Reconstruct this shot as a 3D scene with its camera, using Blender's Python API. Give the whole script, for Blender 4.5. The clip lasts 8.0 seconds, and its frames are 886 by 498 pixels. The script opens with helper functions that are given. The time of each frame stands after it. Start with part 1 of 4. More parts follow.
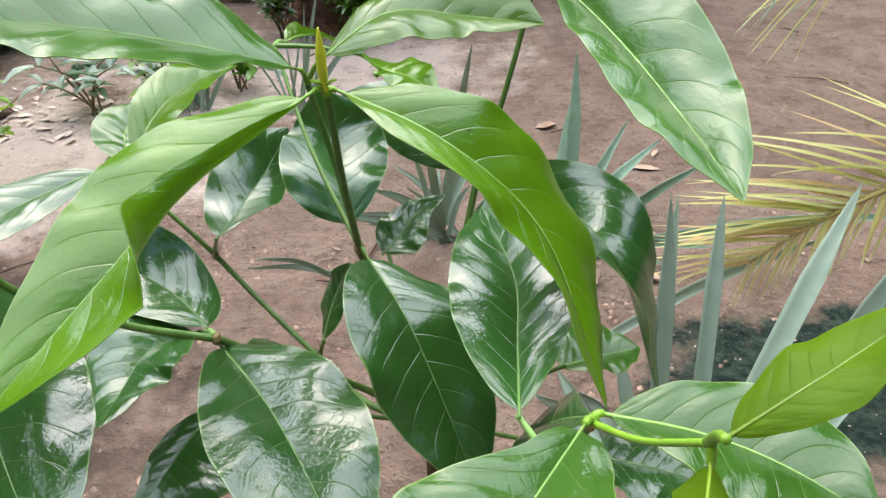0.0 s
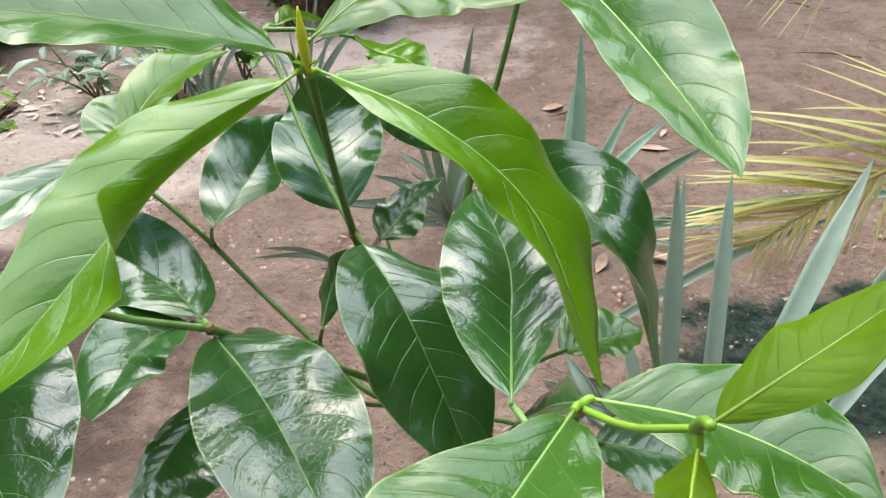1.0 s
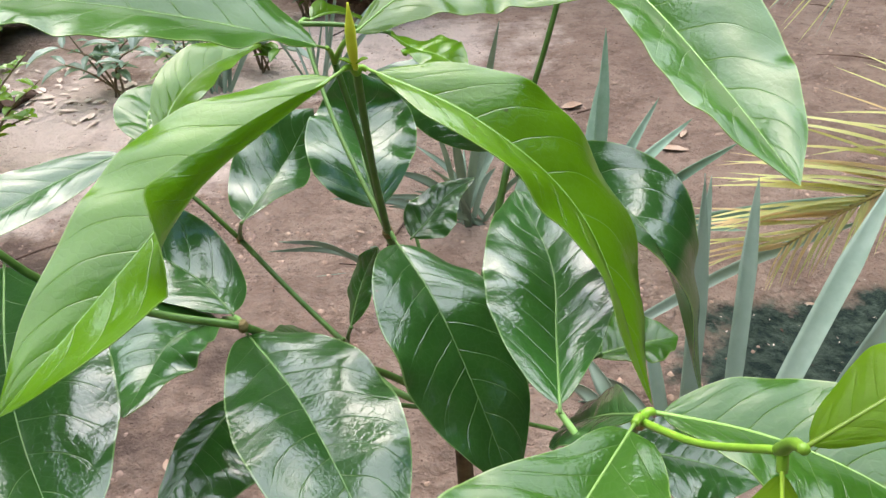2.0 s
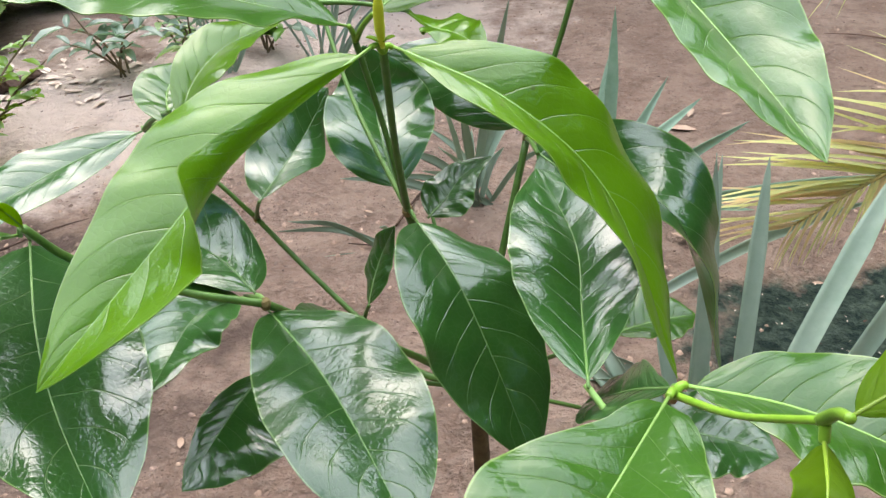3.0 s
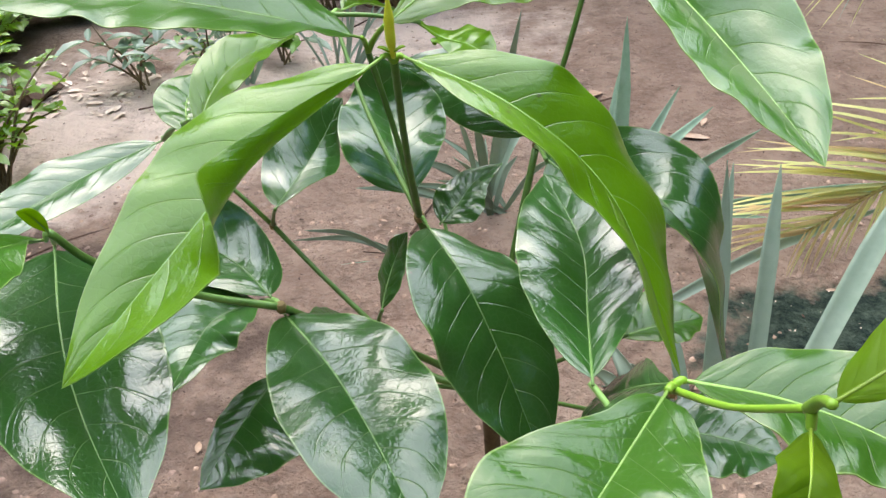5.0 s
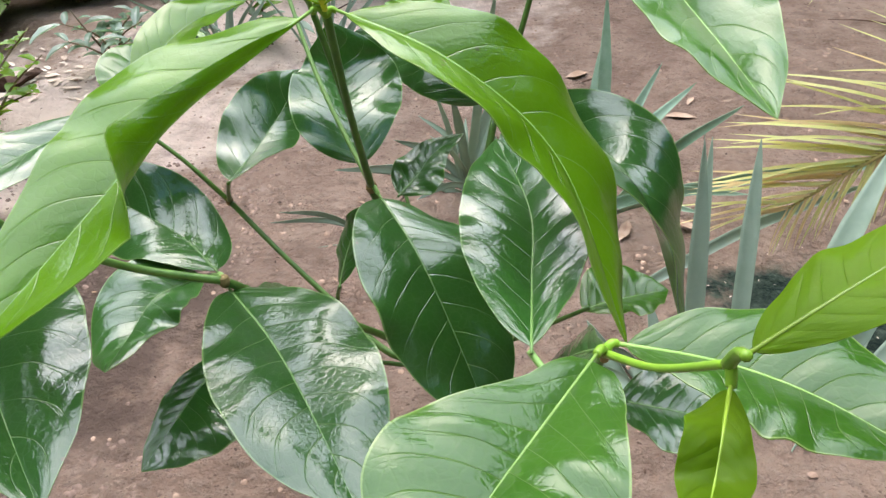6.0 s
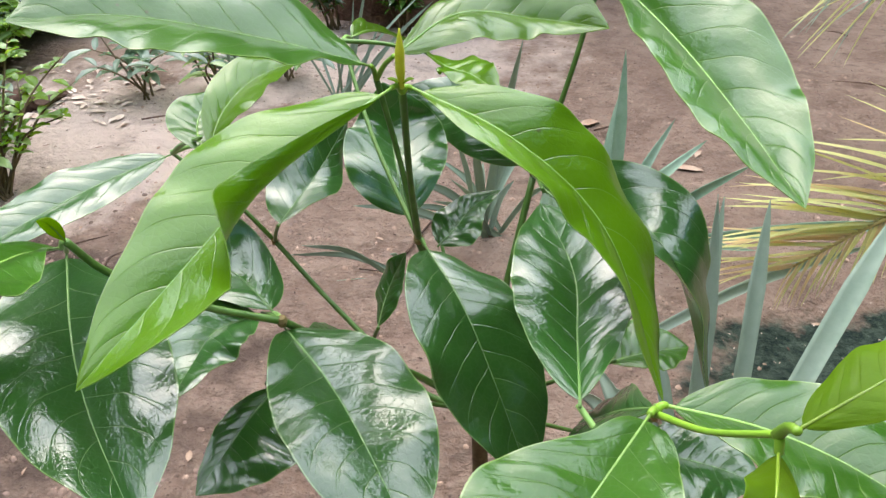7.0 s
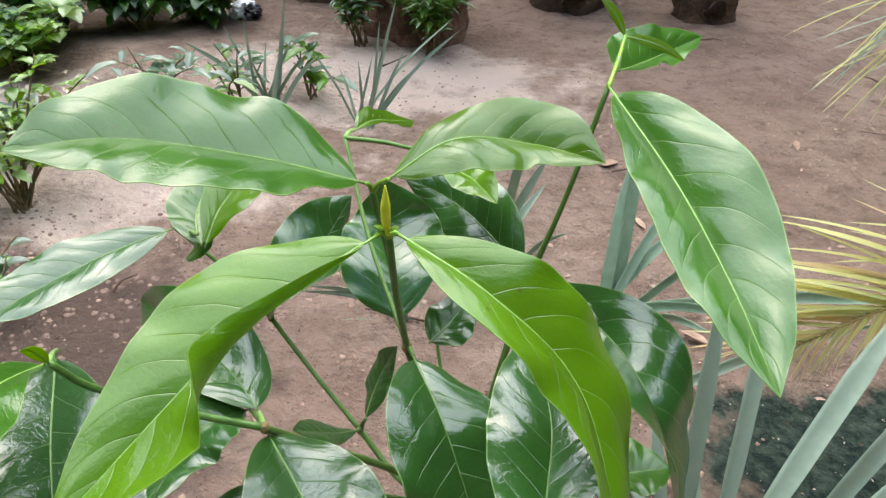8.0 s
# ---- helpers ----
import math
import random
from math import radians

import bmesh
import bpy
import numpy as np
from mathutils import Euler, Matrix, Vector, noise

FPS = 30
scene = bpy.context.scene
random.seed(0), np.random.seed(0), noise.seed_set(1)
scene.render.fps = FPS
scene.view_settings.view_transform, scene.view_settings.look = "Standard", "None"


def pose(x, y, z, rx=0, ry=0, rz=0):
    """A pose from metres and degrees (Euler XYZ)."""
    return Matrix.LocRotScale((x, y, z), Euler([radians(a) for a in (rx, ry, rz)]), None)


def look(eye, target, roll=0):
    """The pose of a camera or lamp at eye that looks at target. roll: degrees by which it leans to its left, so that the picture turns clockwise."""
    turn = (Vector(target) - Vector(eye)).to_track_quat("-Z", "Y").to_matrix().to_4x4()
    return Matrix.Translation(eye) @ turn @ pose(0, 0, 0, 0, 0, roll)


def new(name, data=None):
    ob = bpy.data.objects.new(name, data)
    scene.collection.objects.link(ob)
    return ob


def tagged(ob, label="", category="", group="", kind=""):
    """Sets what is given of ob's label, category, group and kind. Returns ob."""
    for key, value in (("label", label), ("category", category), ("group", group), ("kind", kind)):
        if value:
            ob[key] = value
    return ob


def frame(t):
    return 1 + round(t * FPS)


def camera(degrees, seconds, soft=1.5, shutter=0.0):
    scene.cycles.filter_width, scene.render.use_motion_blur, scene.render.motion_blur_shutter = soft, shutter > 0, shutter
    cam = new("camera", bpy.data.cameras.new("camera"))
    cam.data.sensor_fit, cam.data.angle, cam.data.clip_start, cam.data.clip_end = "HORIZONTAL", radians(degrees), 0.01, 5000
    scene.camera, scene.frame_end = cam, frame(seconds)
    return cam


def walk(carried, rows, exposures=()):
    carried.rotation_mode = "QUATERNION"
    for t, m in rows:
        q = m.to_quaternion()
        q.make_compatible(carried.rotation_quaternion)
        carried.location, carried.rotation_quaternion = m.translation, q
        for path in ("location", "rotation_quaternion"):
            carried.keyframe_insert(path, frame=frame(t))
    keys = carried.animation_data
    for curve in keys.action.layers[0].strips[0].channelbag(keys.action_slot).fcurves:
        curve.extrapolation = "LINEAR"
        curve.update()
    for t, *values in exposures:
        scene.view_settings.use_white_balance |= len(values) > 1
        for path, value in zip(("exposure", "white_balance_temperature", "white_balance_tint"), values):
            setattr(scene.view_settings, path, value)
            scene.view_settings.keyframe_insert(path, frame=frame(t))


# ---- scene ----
cam = camera(57.0, 8.0, soft=1.4)
# seconds, eye in metres, yaw, pitch, roll in degrees
ROWS = [
    (0.0, -0.0000, 0.0000, 1.0198, 0.06, -33.06, -1.49),
    (0.5, 0.0093, 0.0039, 1.0137, 0.17, -33.11, -2.12),
    (1.0, 0.0164, 0.0114, 1.0094, 1.29, -33.98, -3.30),
    (1.5, 0.0047, 0.0224, 1.0094, 1.85, -33.85, -2.46),
    (3.0, -0.0271, 0.0169, 1.0110, 1.97, -35.67, -2.60),
    (3.5, -0.0310, 0.0027, 1.0173, 2.27, -34.95, -2.63),
    (4.0, -0.0285, -0.0034, 1.0220, 3.06, -34.69, -3.34),
    (5.5, -0.0076, 0.0074, 1.0029, 3.42, -35.22, -3.55),
    (6.0, 0.0170, 0.0160, 0.9834, 3.26, -35.61, -3.93),
    (6.5, 0.0203, 0.0145, 0.9917, 2.47, -35.54, -4.14),
    (7.0, -0.0255, -0.0216, 1.0349, 2.63, -33.55, -0.86),
    (7.3, -0.0416, -0.0327, 1.0567, 2.98, -32.51, -0.06),
    (7.5, -0.0456, -0.0196, 1.0714, 4.01, -33.36, 0.87),
    (7.6, -0.0273, -0.0026, 1.0893, 6.18, -34.62, -0.27),
    (7.8, -0.0030, 0.0248, 1.1125, 7.47, -35.43, -0.49),
    (8.0, 0.0004, 0.0427, 1.1313, 4.47, -34.08, 1.56),
]
walk(cam, [(t, pose(x, y, z, 0, 0, yaw) @ pose(0, 0, 0, 90 + pitch) @ pose(0, 0, 0, 0, 0, roll)) for t, x, y, z, yaw, pitch, roll in ROWS])

# ---- light: bright hazy daylight under open shade ----
scene.view_settings.exposure = 2.15
SUN_ELEVATION, SUN_AZIMUTH = radians(56), radians(-18)
world = bpy.data.worlds.new("sky")
scene.world = world
world.use_nodes = True
wn = world.node_tree
wn.nodes.clear()
w_out = wn.nodes.new("ShaderNodeOutputWorld")
w_bg = wn.nodes.new("ShaderNodeBackground")
w_sky = wn.nodes.new("ShaderNodeTexSky")
w_sky.sky_type = "NISHITA"
w_sky.sun_disc = False
w_sky.sun_elevation = SUN_ELEVATION
w_sky.sun_rotation = SUN_AZIMUTH
w_sky.air_density, w_sky.dust_density, w_sky.ozone_density = 1.0, 1.8, 1.0
w_bg.inputs["Strength"].default_value = 0.13
wn.links.new(w_sky.outputs[0], w_bg.inputs[0])
wn.links.new(w_bg.outputs[0], w_out.inputs[0])
sun_data = bpy.data.lights.new("sun", "SUN")
sun_data.energy, sun_data.angle, sun_data.color = 2.1, radians(120), (0.995, 0.99, 0.97)
sun = new("sun", sun_data)
sun_way = Vector((math.sin(SUN_AZIMUTH) * math.cos(SUN_ELEVATION), math.cos(SUN_AZIMUTH) * math.cos(SUN_ELEVATION), math.sin(SUN_ELEVATION)))
sun.matrix_world = look(sun_way * 20, (0, 0, 0))

# ---- materials ----
def material(name):
    m = bpy.data.materials.new(name)
    m.use_nodes = True
    t = m.node_tree
    return m, t, t.nodes["Principled BSDF"]


def node(t, kind, **values):
    n = t.nodes.new(kind)
    for k, v in values.items():
        n.inputs[k.replace("_", " ")].default_value = v
    return n


def maths(t, op, a, b=None, c=None):
    n = t.nodes.new("ShaderNodeMath")
    n.operation = op
    for i, v in enumerate((a, b, c)):
        if v is None:
            continue
        if isinstance(v, (int, float)):
            n.inputs[i].default_value = v
        else:
            t.links.new(v, n.inputs[i])
    return n.outputs[0]


def ramp(t, value, *stops):
    n = t.nodes.new("ShaderNodeValToRGB")
    e = n.color_ramp.elements
    while len(e) < len(stops):
        e.new(0.5)
    for i, (p, c) in enumerate(stops):
        e[i].position, e[i].color = p, (*c, 1) if len(c) == 3 else c
    t.links.new(value, n.inputs[0])
    return n.outputs[0]


def mixed(t, factor, a, b, blend="MIX"):
    n = t.nodes.new("ShaderNodeMix")
    n.data_type, n.blend_type = "RGBA", blend
    for sock, v in ((n.inputs[0], factor), (n.inputs[6], a), (n.inputs[7], b)):
        if isinstance(v, (int, float)):
            sock.default_value = v
        elif isinstance(v, tuple):
            sock.default_value = (*v, 1)
        else:
            t.links.new(v, sock)
    return n.outputs[2]


def noise_of(t, coords, scale, detail=4.0, rough=0.55):
    n = node(t, "ShaderNodeTexNoise", Scale=scale, Detail=detail, Roughness=rough)
    t.links.new(coords, n.inputs["Vector"])
    return n.outputs["Fac"]


def bumped(t, bsdf, height, strength, distance):
    n = node(t, "ShaderNodeBump", Strength=strength, Distance=distance)
    t.links.new(height, n.inputs["Height"])
    t.links.new(n.outputs[0], bsdf.inputs["Normal"])
    return n


def leaf_material(name, dark, light, vein, gloss=0.2, through_light=0.22, pairs=9.0, glow=(0.26, 0.50, 0.012), coat=1.0, wax=1.68):
    """A leathery leaf: veins from its own length and breadth, mottling, a waxy coat and some light passing through."""
    m, t, b = material(name)
    uv = t.nodes.new("ShaderNodeUVMap")
    sep = t.nodes.new("ShaderNodeSeparateXYZ")
    t.links.new(uv.outputs[0], sep.inputs[0])
    obj = t.nodes.new("ShaderNodeTexCoord")
    info = t.nodes.new("ShaderNodeObjectInfo")
    s, v = sep.outputs[0], sep.outputs[1]
    side = maths(t, "SUBTRACT", maths(t, "MULTIPLY", v, 2.0), 1.0)
    across = maths(t, "ABSOLUTE", side)
    wob = noise_of(t, obj.outputs["Object"], 14.0, 2.0)
    # side veins leave the rib at an angle and bend forward near the margin
    lean = maths(t, "ADD", maths(t, "MULTIPLY", across, 0.13), maths(t, "MULTIPLY", maths(t, "POWER", across, 2.5), 0.07))
    run = maths(t, "SUBTRACT", s, lean)
    run = maths(t, "ADD", run, maths(t, "MULTIPLY", maths(t, "SIGN", side), 0.022))
    run = maths(t, "ADD", run, maths(t, "MULTIPLY", maths(t, "SUBTRACT", wob, 0.5), 0.055))
    cell = maths(t, "FRACT", maths(t, "MULTIPLY", run, pairs))
    off = maths(t, "ABSOLUTE", maths(t, "SUBTRACT", cell, 0.5))
    line = maths(t, "SUBTRACT", 1.0, maths(t, "MINIMUM", maths(t, "MULTIPLY", off, 44.0), 1.0))
    fade = maths(t, "SUBTRACT", 1.0, maths(t, "POWER", across, 3.0))
    # each side vein forks half-way out
    part_off = maths(t, "ABSOLUTE", maths(t, "SUBTRACT", maths(t, "SUBTRACT", cell, 0.5), maths(t, "MULTIPLY", maths(t, "SUBTRACT", across, 0.42), 0.5)))
    forked = maths(t, "SUBTRACT", 1.0, maths(t, "MINIMUM", maths(t, "MULTIPLY", part_off, 55.0), 1.0))
    forked = maths(t, "MULTIPLY", forked, maths(t, "GREATER_THAN", across, 0.42))
    line = maths(t, "MAXIMUM", line, maths(t, "MULTIPLY", forked, 0.5))
    line = maths(t, "MULTIPLY", line, fade)
    line = maths(t, "MULTIPLY", line, ramp(t, noise_of(t, obj.outputs["Object"], 28.9, 2.0), (0.3, (0.35, 0.35, 0.35)), (0.6, (1, 1, 1))))
    net = t.nodes.new("ShaderNodeTexVoronoi")
    net.feature = "DISTANCE_TO_EDGE"
    net.inputs["Scale"].default_value = 150.0
    t.links.new(obj.outputs["Object"], net.inputs["Vector"])
    mesh = maths(t, "SUBTRACT", 1.0, maths(t, "MINIMUM", maths(t, "MULTIPLY", net.outputs["Distance"], 9.0), 1.0))
    broad = noise_of(t, obj.outputs["Object"], 11.6, 4.0)
    colour = mixed(t, ramp(t, broad, (0.3, (0, 0, 0)), (0.7, (1, 1, 1))), dark, light)
    vary = t.nodes.new("ShaderNodeHueSaturation")
    t.links.new(colour, vary.inputs["Color"])
    t.links.new(maths(t, "ADD", 0.8, maths(t, "MULTIPLY", info.outputs["Random"], 0.4)), vary.inputs["Value"])
    colour = vary.outputs[0]
    colour = mixed(t, maths(t, "MULTIPLY", line, 0.5), colour, vein)
    colour = mixed(t, maths(t, "MULTIPLY", mesh, 0.045), colour, vein)
    rim = maths(t, "MULTIPLY", maths(t, "GREATER_THAN", across, 0.979), 0.5)
    colour = mixed(t, rim, colour, vein)
    specks = t.nodes.new("ShaderNodeTexVoronoi")
    specks.inputs["Scale"].default_value = 47.0
    t.links.new(obj.outputs["Object"], specks.inputs["Vector"])
    spot = maths(t, "MULTIPLY", maths(t, "LESS_THAN", specks.outputs["Distance"], 0.07), maths(t, "GREATER_THAN", noise_of(t, obj.outputs["Object"], 7.4, 1.0), 0.60))
    colour = mixed(t, maths(t, "MULTIPLY", spot, 0.7), colour, (0.10, 0.05, 0.02))
    t.links.new(colour, b.inputs["Base Color"])
    grey = noise_of(t, obj.outputs["Object"], 21.1, 5.0, 0.65)
    t.links.new(maths(t, "ADD", gloss, maths(t, "MULTIPLY", grey, 0.2)), b.inputs["Roughness"])
    b.inputs["Specular IOR Level"].default_value = 0.14
    b.inputs["Coat Weight"].default_value = coat
    b.inputs["Coat Roughness"].default_value = 0.12
    b.inputs["Coat IOR"].default_value = wax
    # the panels between side veins swell, the veins lie in shallow grooves
    swell = maths(t, "MULTIPLY", maths(t, "POWER", maths(t, "MULTIPLY", off, 2.0), 0.6), maths(t, "SUBTRACT", 1.0, maths(t, "POWER", across, 2.0)))
    height = maths(t, "ADD", maths(t, "MULTIPLY", line, -0.3), maths(t, "MULTIPLY", mesh, -0.05))
    height = maths(t, "ADD", height, maths(t, "MULTIPLY", swell, 0.42))
    height = maths(t, "ADD", height, maths(t, "MULTIPLY", noise_of(t, obj.outputs["Object"], 30.0, 3.0), 0.55))
    height = maths(t, "ADD", height, maths(t, "MULTIPLY", noise_of(t, obj.outputs["Object"], 110.0, 4.0, 0.65), 0.22))
    # shallow puckers running with the side veins
    puck = t.nodes.new("ShaderNodeCombineXYZ")
    t.links.new(maths(t, "MULTIPLY", run, 20.0), puck.inputs[0])
    t.links.new(maths(t, "MULTIPLY", side, 4.5), puck.inputs[1])
    t.links.new(maths(t, "MULTIPLY", info.outputs["Random"], 40.0), puck.inputs[2])
    height = maths(t, "ADD", height, maths(t, "MULTIPLY", noise_of(t, puck.outputs[0], 1.0, 4.0, 0.6), 0.38))
    bp = bumped(t, b, height, 0.62, 0.0019)
    t.links.new(bp.outputs[0], b.inputs["Coat Normal"])
    tr = t.nodes.new("ShaderNodeBsdfTranslucent")
    tr.inputs[0].default_value = (*glow, 1)
    mx = t.nodes.new("ShaderNodeMixShader")
    mx.inputs[0].default_value = through_light
    out = t.nodes["Material Output"]
    t.links.new(b.outputs[0], mx.inputs[1])
    t.links.new(tr.outputs[0], mx.inputs[2])
    t.links.new(mx.outputs[0], out.inputs[0])
    return m


def plain_organic(name, a, b_, scale=40.0, rough=0.5, bump=0.3, dist=0.001, spec=0.4, streak=None, through_light=0.0, glow=None):
    """Two tones mottled by noise with a fine relief; streak stretches it along one axis."""
    m, t, b = material(name)
    obj = t.nodes.new("ShaderNodeTexCoord")
    info = t.nodes.new("ShaderNodeObjectInfo")
    coords = obj.outputs["Object"]
    if streak:
        mp = t.nodes.new("ShaderNodeMapping")
        mp.inputs["Scale"].default_value = streak
        t.links.new(coords, mp.inputs["Vector"])
        coords = mp.outputs[0]
    f = noise_of(t, coords, scale, 5.0, 0.6)
    colour = mixed(t, ramp(t, f, (0.32, (0, 0, 0)), (0.68, (1, 1, 1))), a, b_)
    vary = t.nodes.new("ShaderNodeHueSaturation")
    t.links.new(colour, vary.inputs["Color"])
    t.links.new(maths(t, "ADD", 0.75, maths(t, "MULTIPLY", info.outputs["Random"], 0.5)), vary.inputs["Value"])
    t.links.new(vary.outputs[0], b.inputs["Base Color"])
    b.inputs["Roughness"].default_value = rough
    b.inputs["Specular IOR Level"].default_value = spec
    bumped(t, b, noise_of(t, coords, scale * 4, 4.0), bump, dist)
    if through_light:
        tr = t.nodes.new("ShaderNodeBsdfTranslucent")
        tr.inputs[0].default_value = (*(glow or b_), 1)
        mx = t.nodes.new("ShaderNodeMixShader")
        mx.inputs[0].default_value = through_light
        t.links.new(b.outputs[0], mx.inputs[1])
        t.links.new(tr.outputs[0], mx.inputs[2])
        t.links.new(mx.outputs[0], t.nodes["Material Output"].inputs[0])
    return m


VEIN = (0.36, 0.50, 0.15)
LEAF_YOUNG = leaf_material("leaf_young", (0.080, 0.190, 0.002), (0.116, 0.252, 0.005), VEIN, 0.24, 0.45, glow=(0.30, 0.50, 0.008), wax=1.57)
LEAF_MID = leaf_material("leaf_mid", (0.036, 0.118, 0.010), (0.056, 0.160, 0.016), VEIN, 0.23, 0.32, coat=0.85, wax=1.55)
LEAF_DARK = leaf_material("leaf_dark", (0.021, 0.084, 0.014), (0.034, 0.114, 0.020), (0.30, 0.46, 0.15), 0.22, 0.20)
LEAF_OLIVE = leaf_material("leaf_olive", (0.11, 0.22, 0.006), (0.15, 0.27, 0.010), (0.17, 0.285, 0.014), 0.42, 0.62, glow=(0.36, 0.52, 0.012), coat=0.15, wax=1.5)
LEAF_BUSH = leaf_material("leaf_bush", (0.27, 0.40, 0.17), (0.42, 0.56, 0.30), (0.30, 0.45, 0.14), 0.35, 0.45, 5.0, glow=(0.45, 0.68, 0.10))
RIB = plain_organic("leaf_rib", (0.17, 0.31, 0.05), (0.23, 0.38, 0.085), 60.0, 0.4, 0.2, 0.0004)
RIB_OLIVE = plain_organic("leaf_rib_olive", (0.15, 0.24, 0.018), (0.20, 0.30, 0.028), 60.0, 0.4, 0.2, 0.0004)
LEAF_WEED = leaf_material("leaf_weed", (0.12, 0.18, 0.13), (0.20, 0.27, 0.20), (0.25, 0.36, 0.2), 0.3, 0.35, 6.0, glow=(0.25, 0.42, 0.18))
BARK_RED = plain_organic("reddish_bark", (0.11, 0.05, 0.035), (0.27, 0.15, 0.10), 16.0, 0.9, 1.0, 0.02)
RIB_DARK = plain_organic("leaf_rib_dark", (0.10, 0.20, 0.045), (0.15, 0.26, 0.07), 60.0, 0.4, 0.2, 0.0004)
STEM = plain_organic("green_stem", (0.060, 0.135, 0.022), (0.105, 0.205, 0.040), 60.0, 0.38, 0.3, 0.0006)
STEM_PALE = plain_organic("pale_stem", (0.16, 0.30, 0.07), (0.22, 0.38, 0.10), 60.0, 0.4, 0.3, 0.0005)
STEM_FRESH = plain_organic("fresh_stem", (0.16, 0.32, 0.022), (0.22, 0.39, 0.035), 60.0, 0.4, 0.3, 0.0005)
STEM_WOOD = plain_organic("woody_stem", (0.10, 0.065, 0.035), (0.19, 0.14, 0.07), 90.0, 0.8, 0.6, 0.001)
NODE_RING = plain_organic("node_scar", (0.17, 0.12, 0.04), (0.30, 0.22, 0.09), 120.0, 0.7, 0.5, 0.0006)
BUD = plain_organic("yellow_bud", (0.58, 0.62, 0.03), (0.68, 0.70, 0.06), 80.0, 0.4, 0.2, 0.0005)
STRAP = plain_organic("strap_leaf", (0.26, 0.35, 0.26), (0.37, 0.46, 0.36), 26.0, 0.40, 0.35, 0.001, 0.5, None, 0.35, (0.38, 0.48, 0.34))
STRAP_DARK = plain_organic("strap_leaf_dark", (0.17, 0.28, 0.18), (0.27, 0.38, 0.27), 26.0, 0.42, 0.35, 0.001, 0.5, None, 0.2, (0.2, 0.34, 0.14))
FROND = plain_organic("yellowing_leaflet", (0.76, 0.70, 0.34), (0.52, 0.62, 0.26), 30.0, 0.5, 0.4, 0.001, 0.4, None, 0.55, (0.82, 0.78, 0.32))
FROND_DRY = plain_organic("dry_leaflet", (0.72, 0.50, 0.27), (0.66, 0.56, 0.28), 30.0, 0.6, 0.4, 0.001, 0.4, None, 0.5, (0.70, 0.55, 0.28))
FROND_RIB = plain_organic("frond_rib", (0.40, 0.32, 0.08), (0.50, 0.38, 0.14), 40.0, 0.5, 0.3, 0.001)
BARK = plain_organic("palm_bark", (0.055, 0.034, 0.024), (0.16, 0.095, 0.06), 14.0, 0.9, 1.0, 0.02)
DEADWOOD = plain_organic("dead_wood", (0.05, 0.028, 0.02), (0.15, 0.085, 0.055), 18.0, 0.85, 0.9, 0.01)
LITTER = plain_organic("leaf_litter", (0.27, 0.16, 0.10), (0.46, 0.34, 0.25), 20.0, 0.8, 0.5, 0.003)
WALL_GREEN = plain_organic("wall_green", (0.025, 0.055, 0.015), (0.09, 0.15, 0.04), 5.0, 0.7, 1.0, 0.1)
CLOD = plain_organic("sand_clod", (0.22, 0.145, 0.105), (0.36, 0.25, 0.185), 60.0, 0.95, 0.5, 0.002, 0.2)
CLOD_DARK = plain_organic("soil_crumb", (0.11, 0.075, 0.058), (0.24, 0.165, 0.13), 60.0, 0.95, 0.5, 0.002, 0.2)
BAG_WHITE = plain_organic("white_film", (0.62, 0.66, 0.72), (0.80, 0.82, 0.84), 30.0, 0.3, 0.3, 0.002)
BAG_BLACK = plain_organic("black_film", (0.012, 0.013, 0.018), (0.03, 0.03, 0.04), 30.0, 0.3, 0.3, 0.002)
PALE = plain_organic("pale_scrap", (0.58, 0.43, 0.32), (0.80, 0.68, 0.56), 30.0, 0.6, 0.3, 0.002)


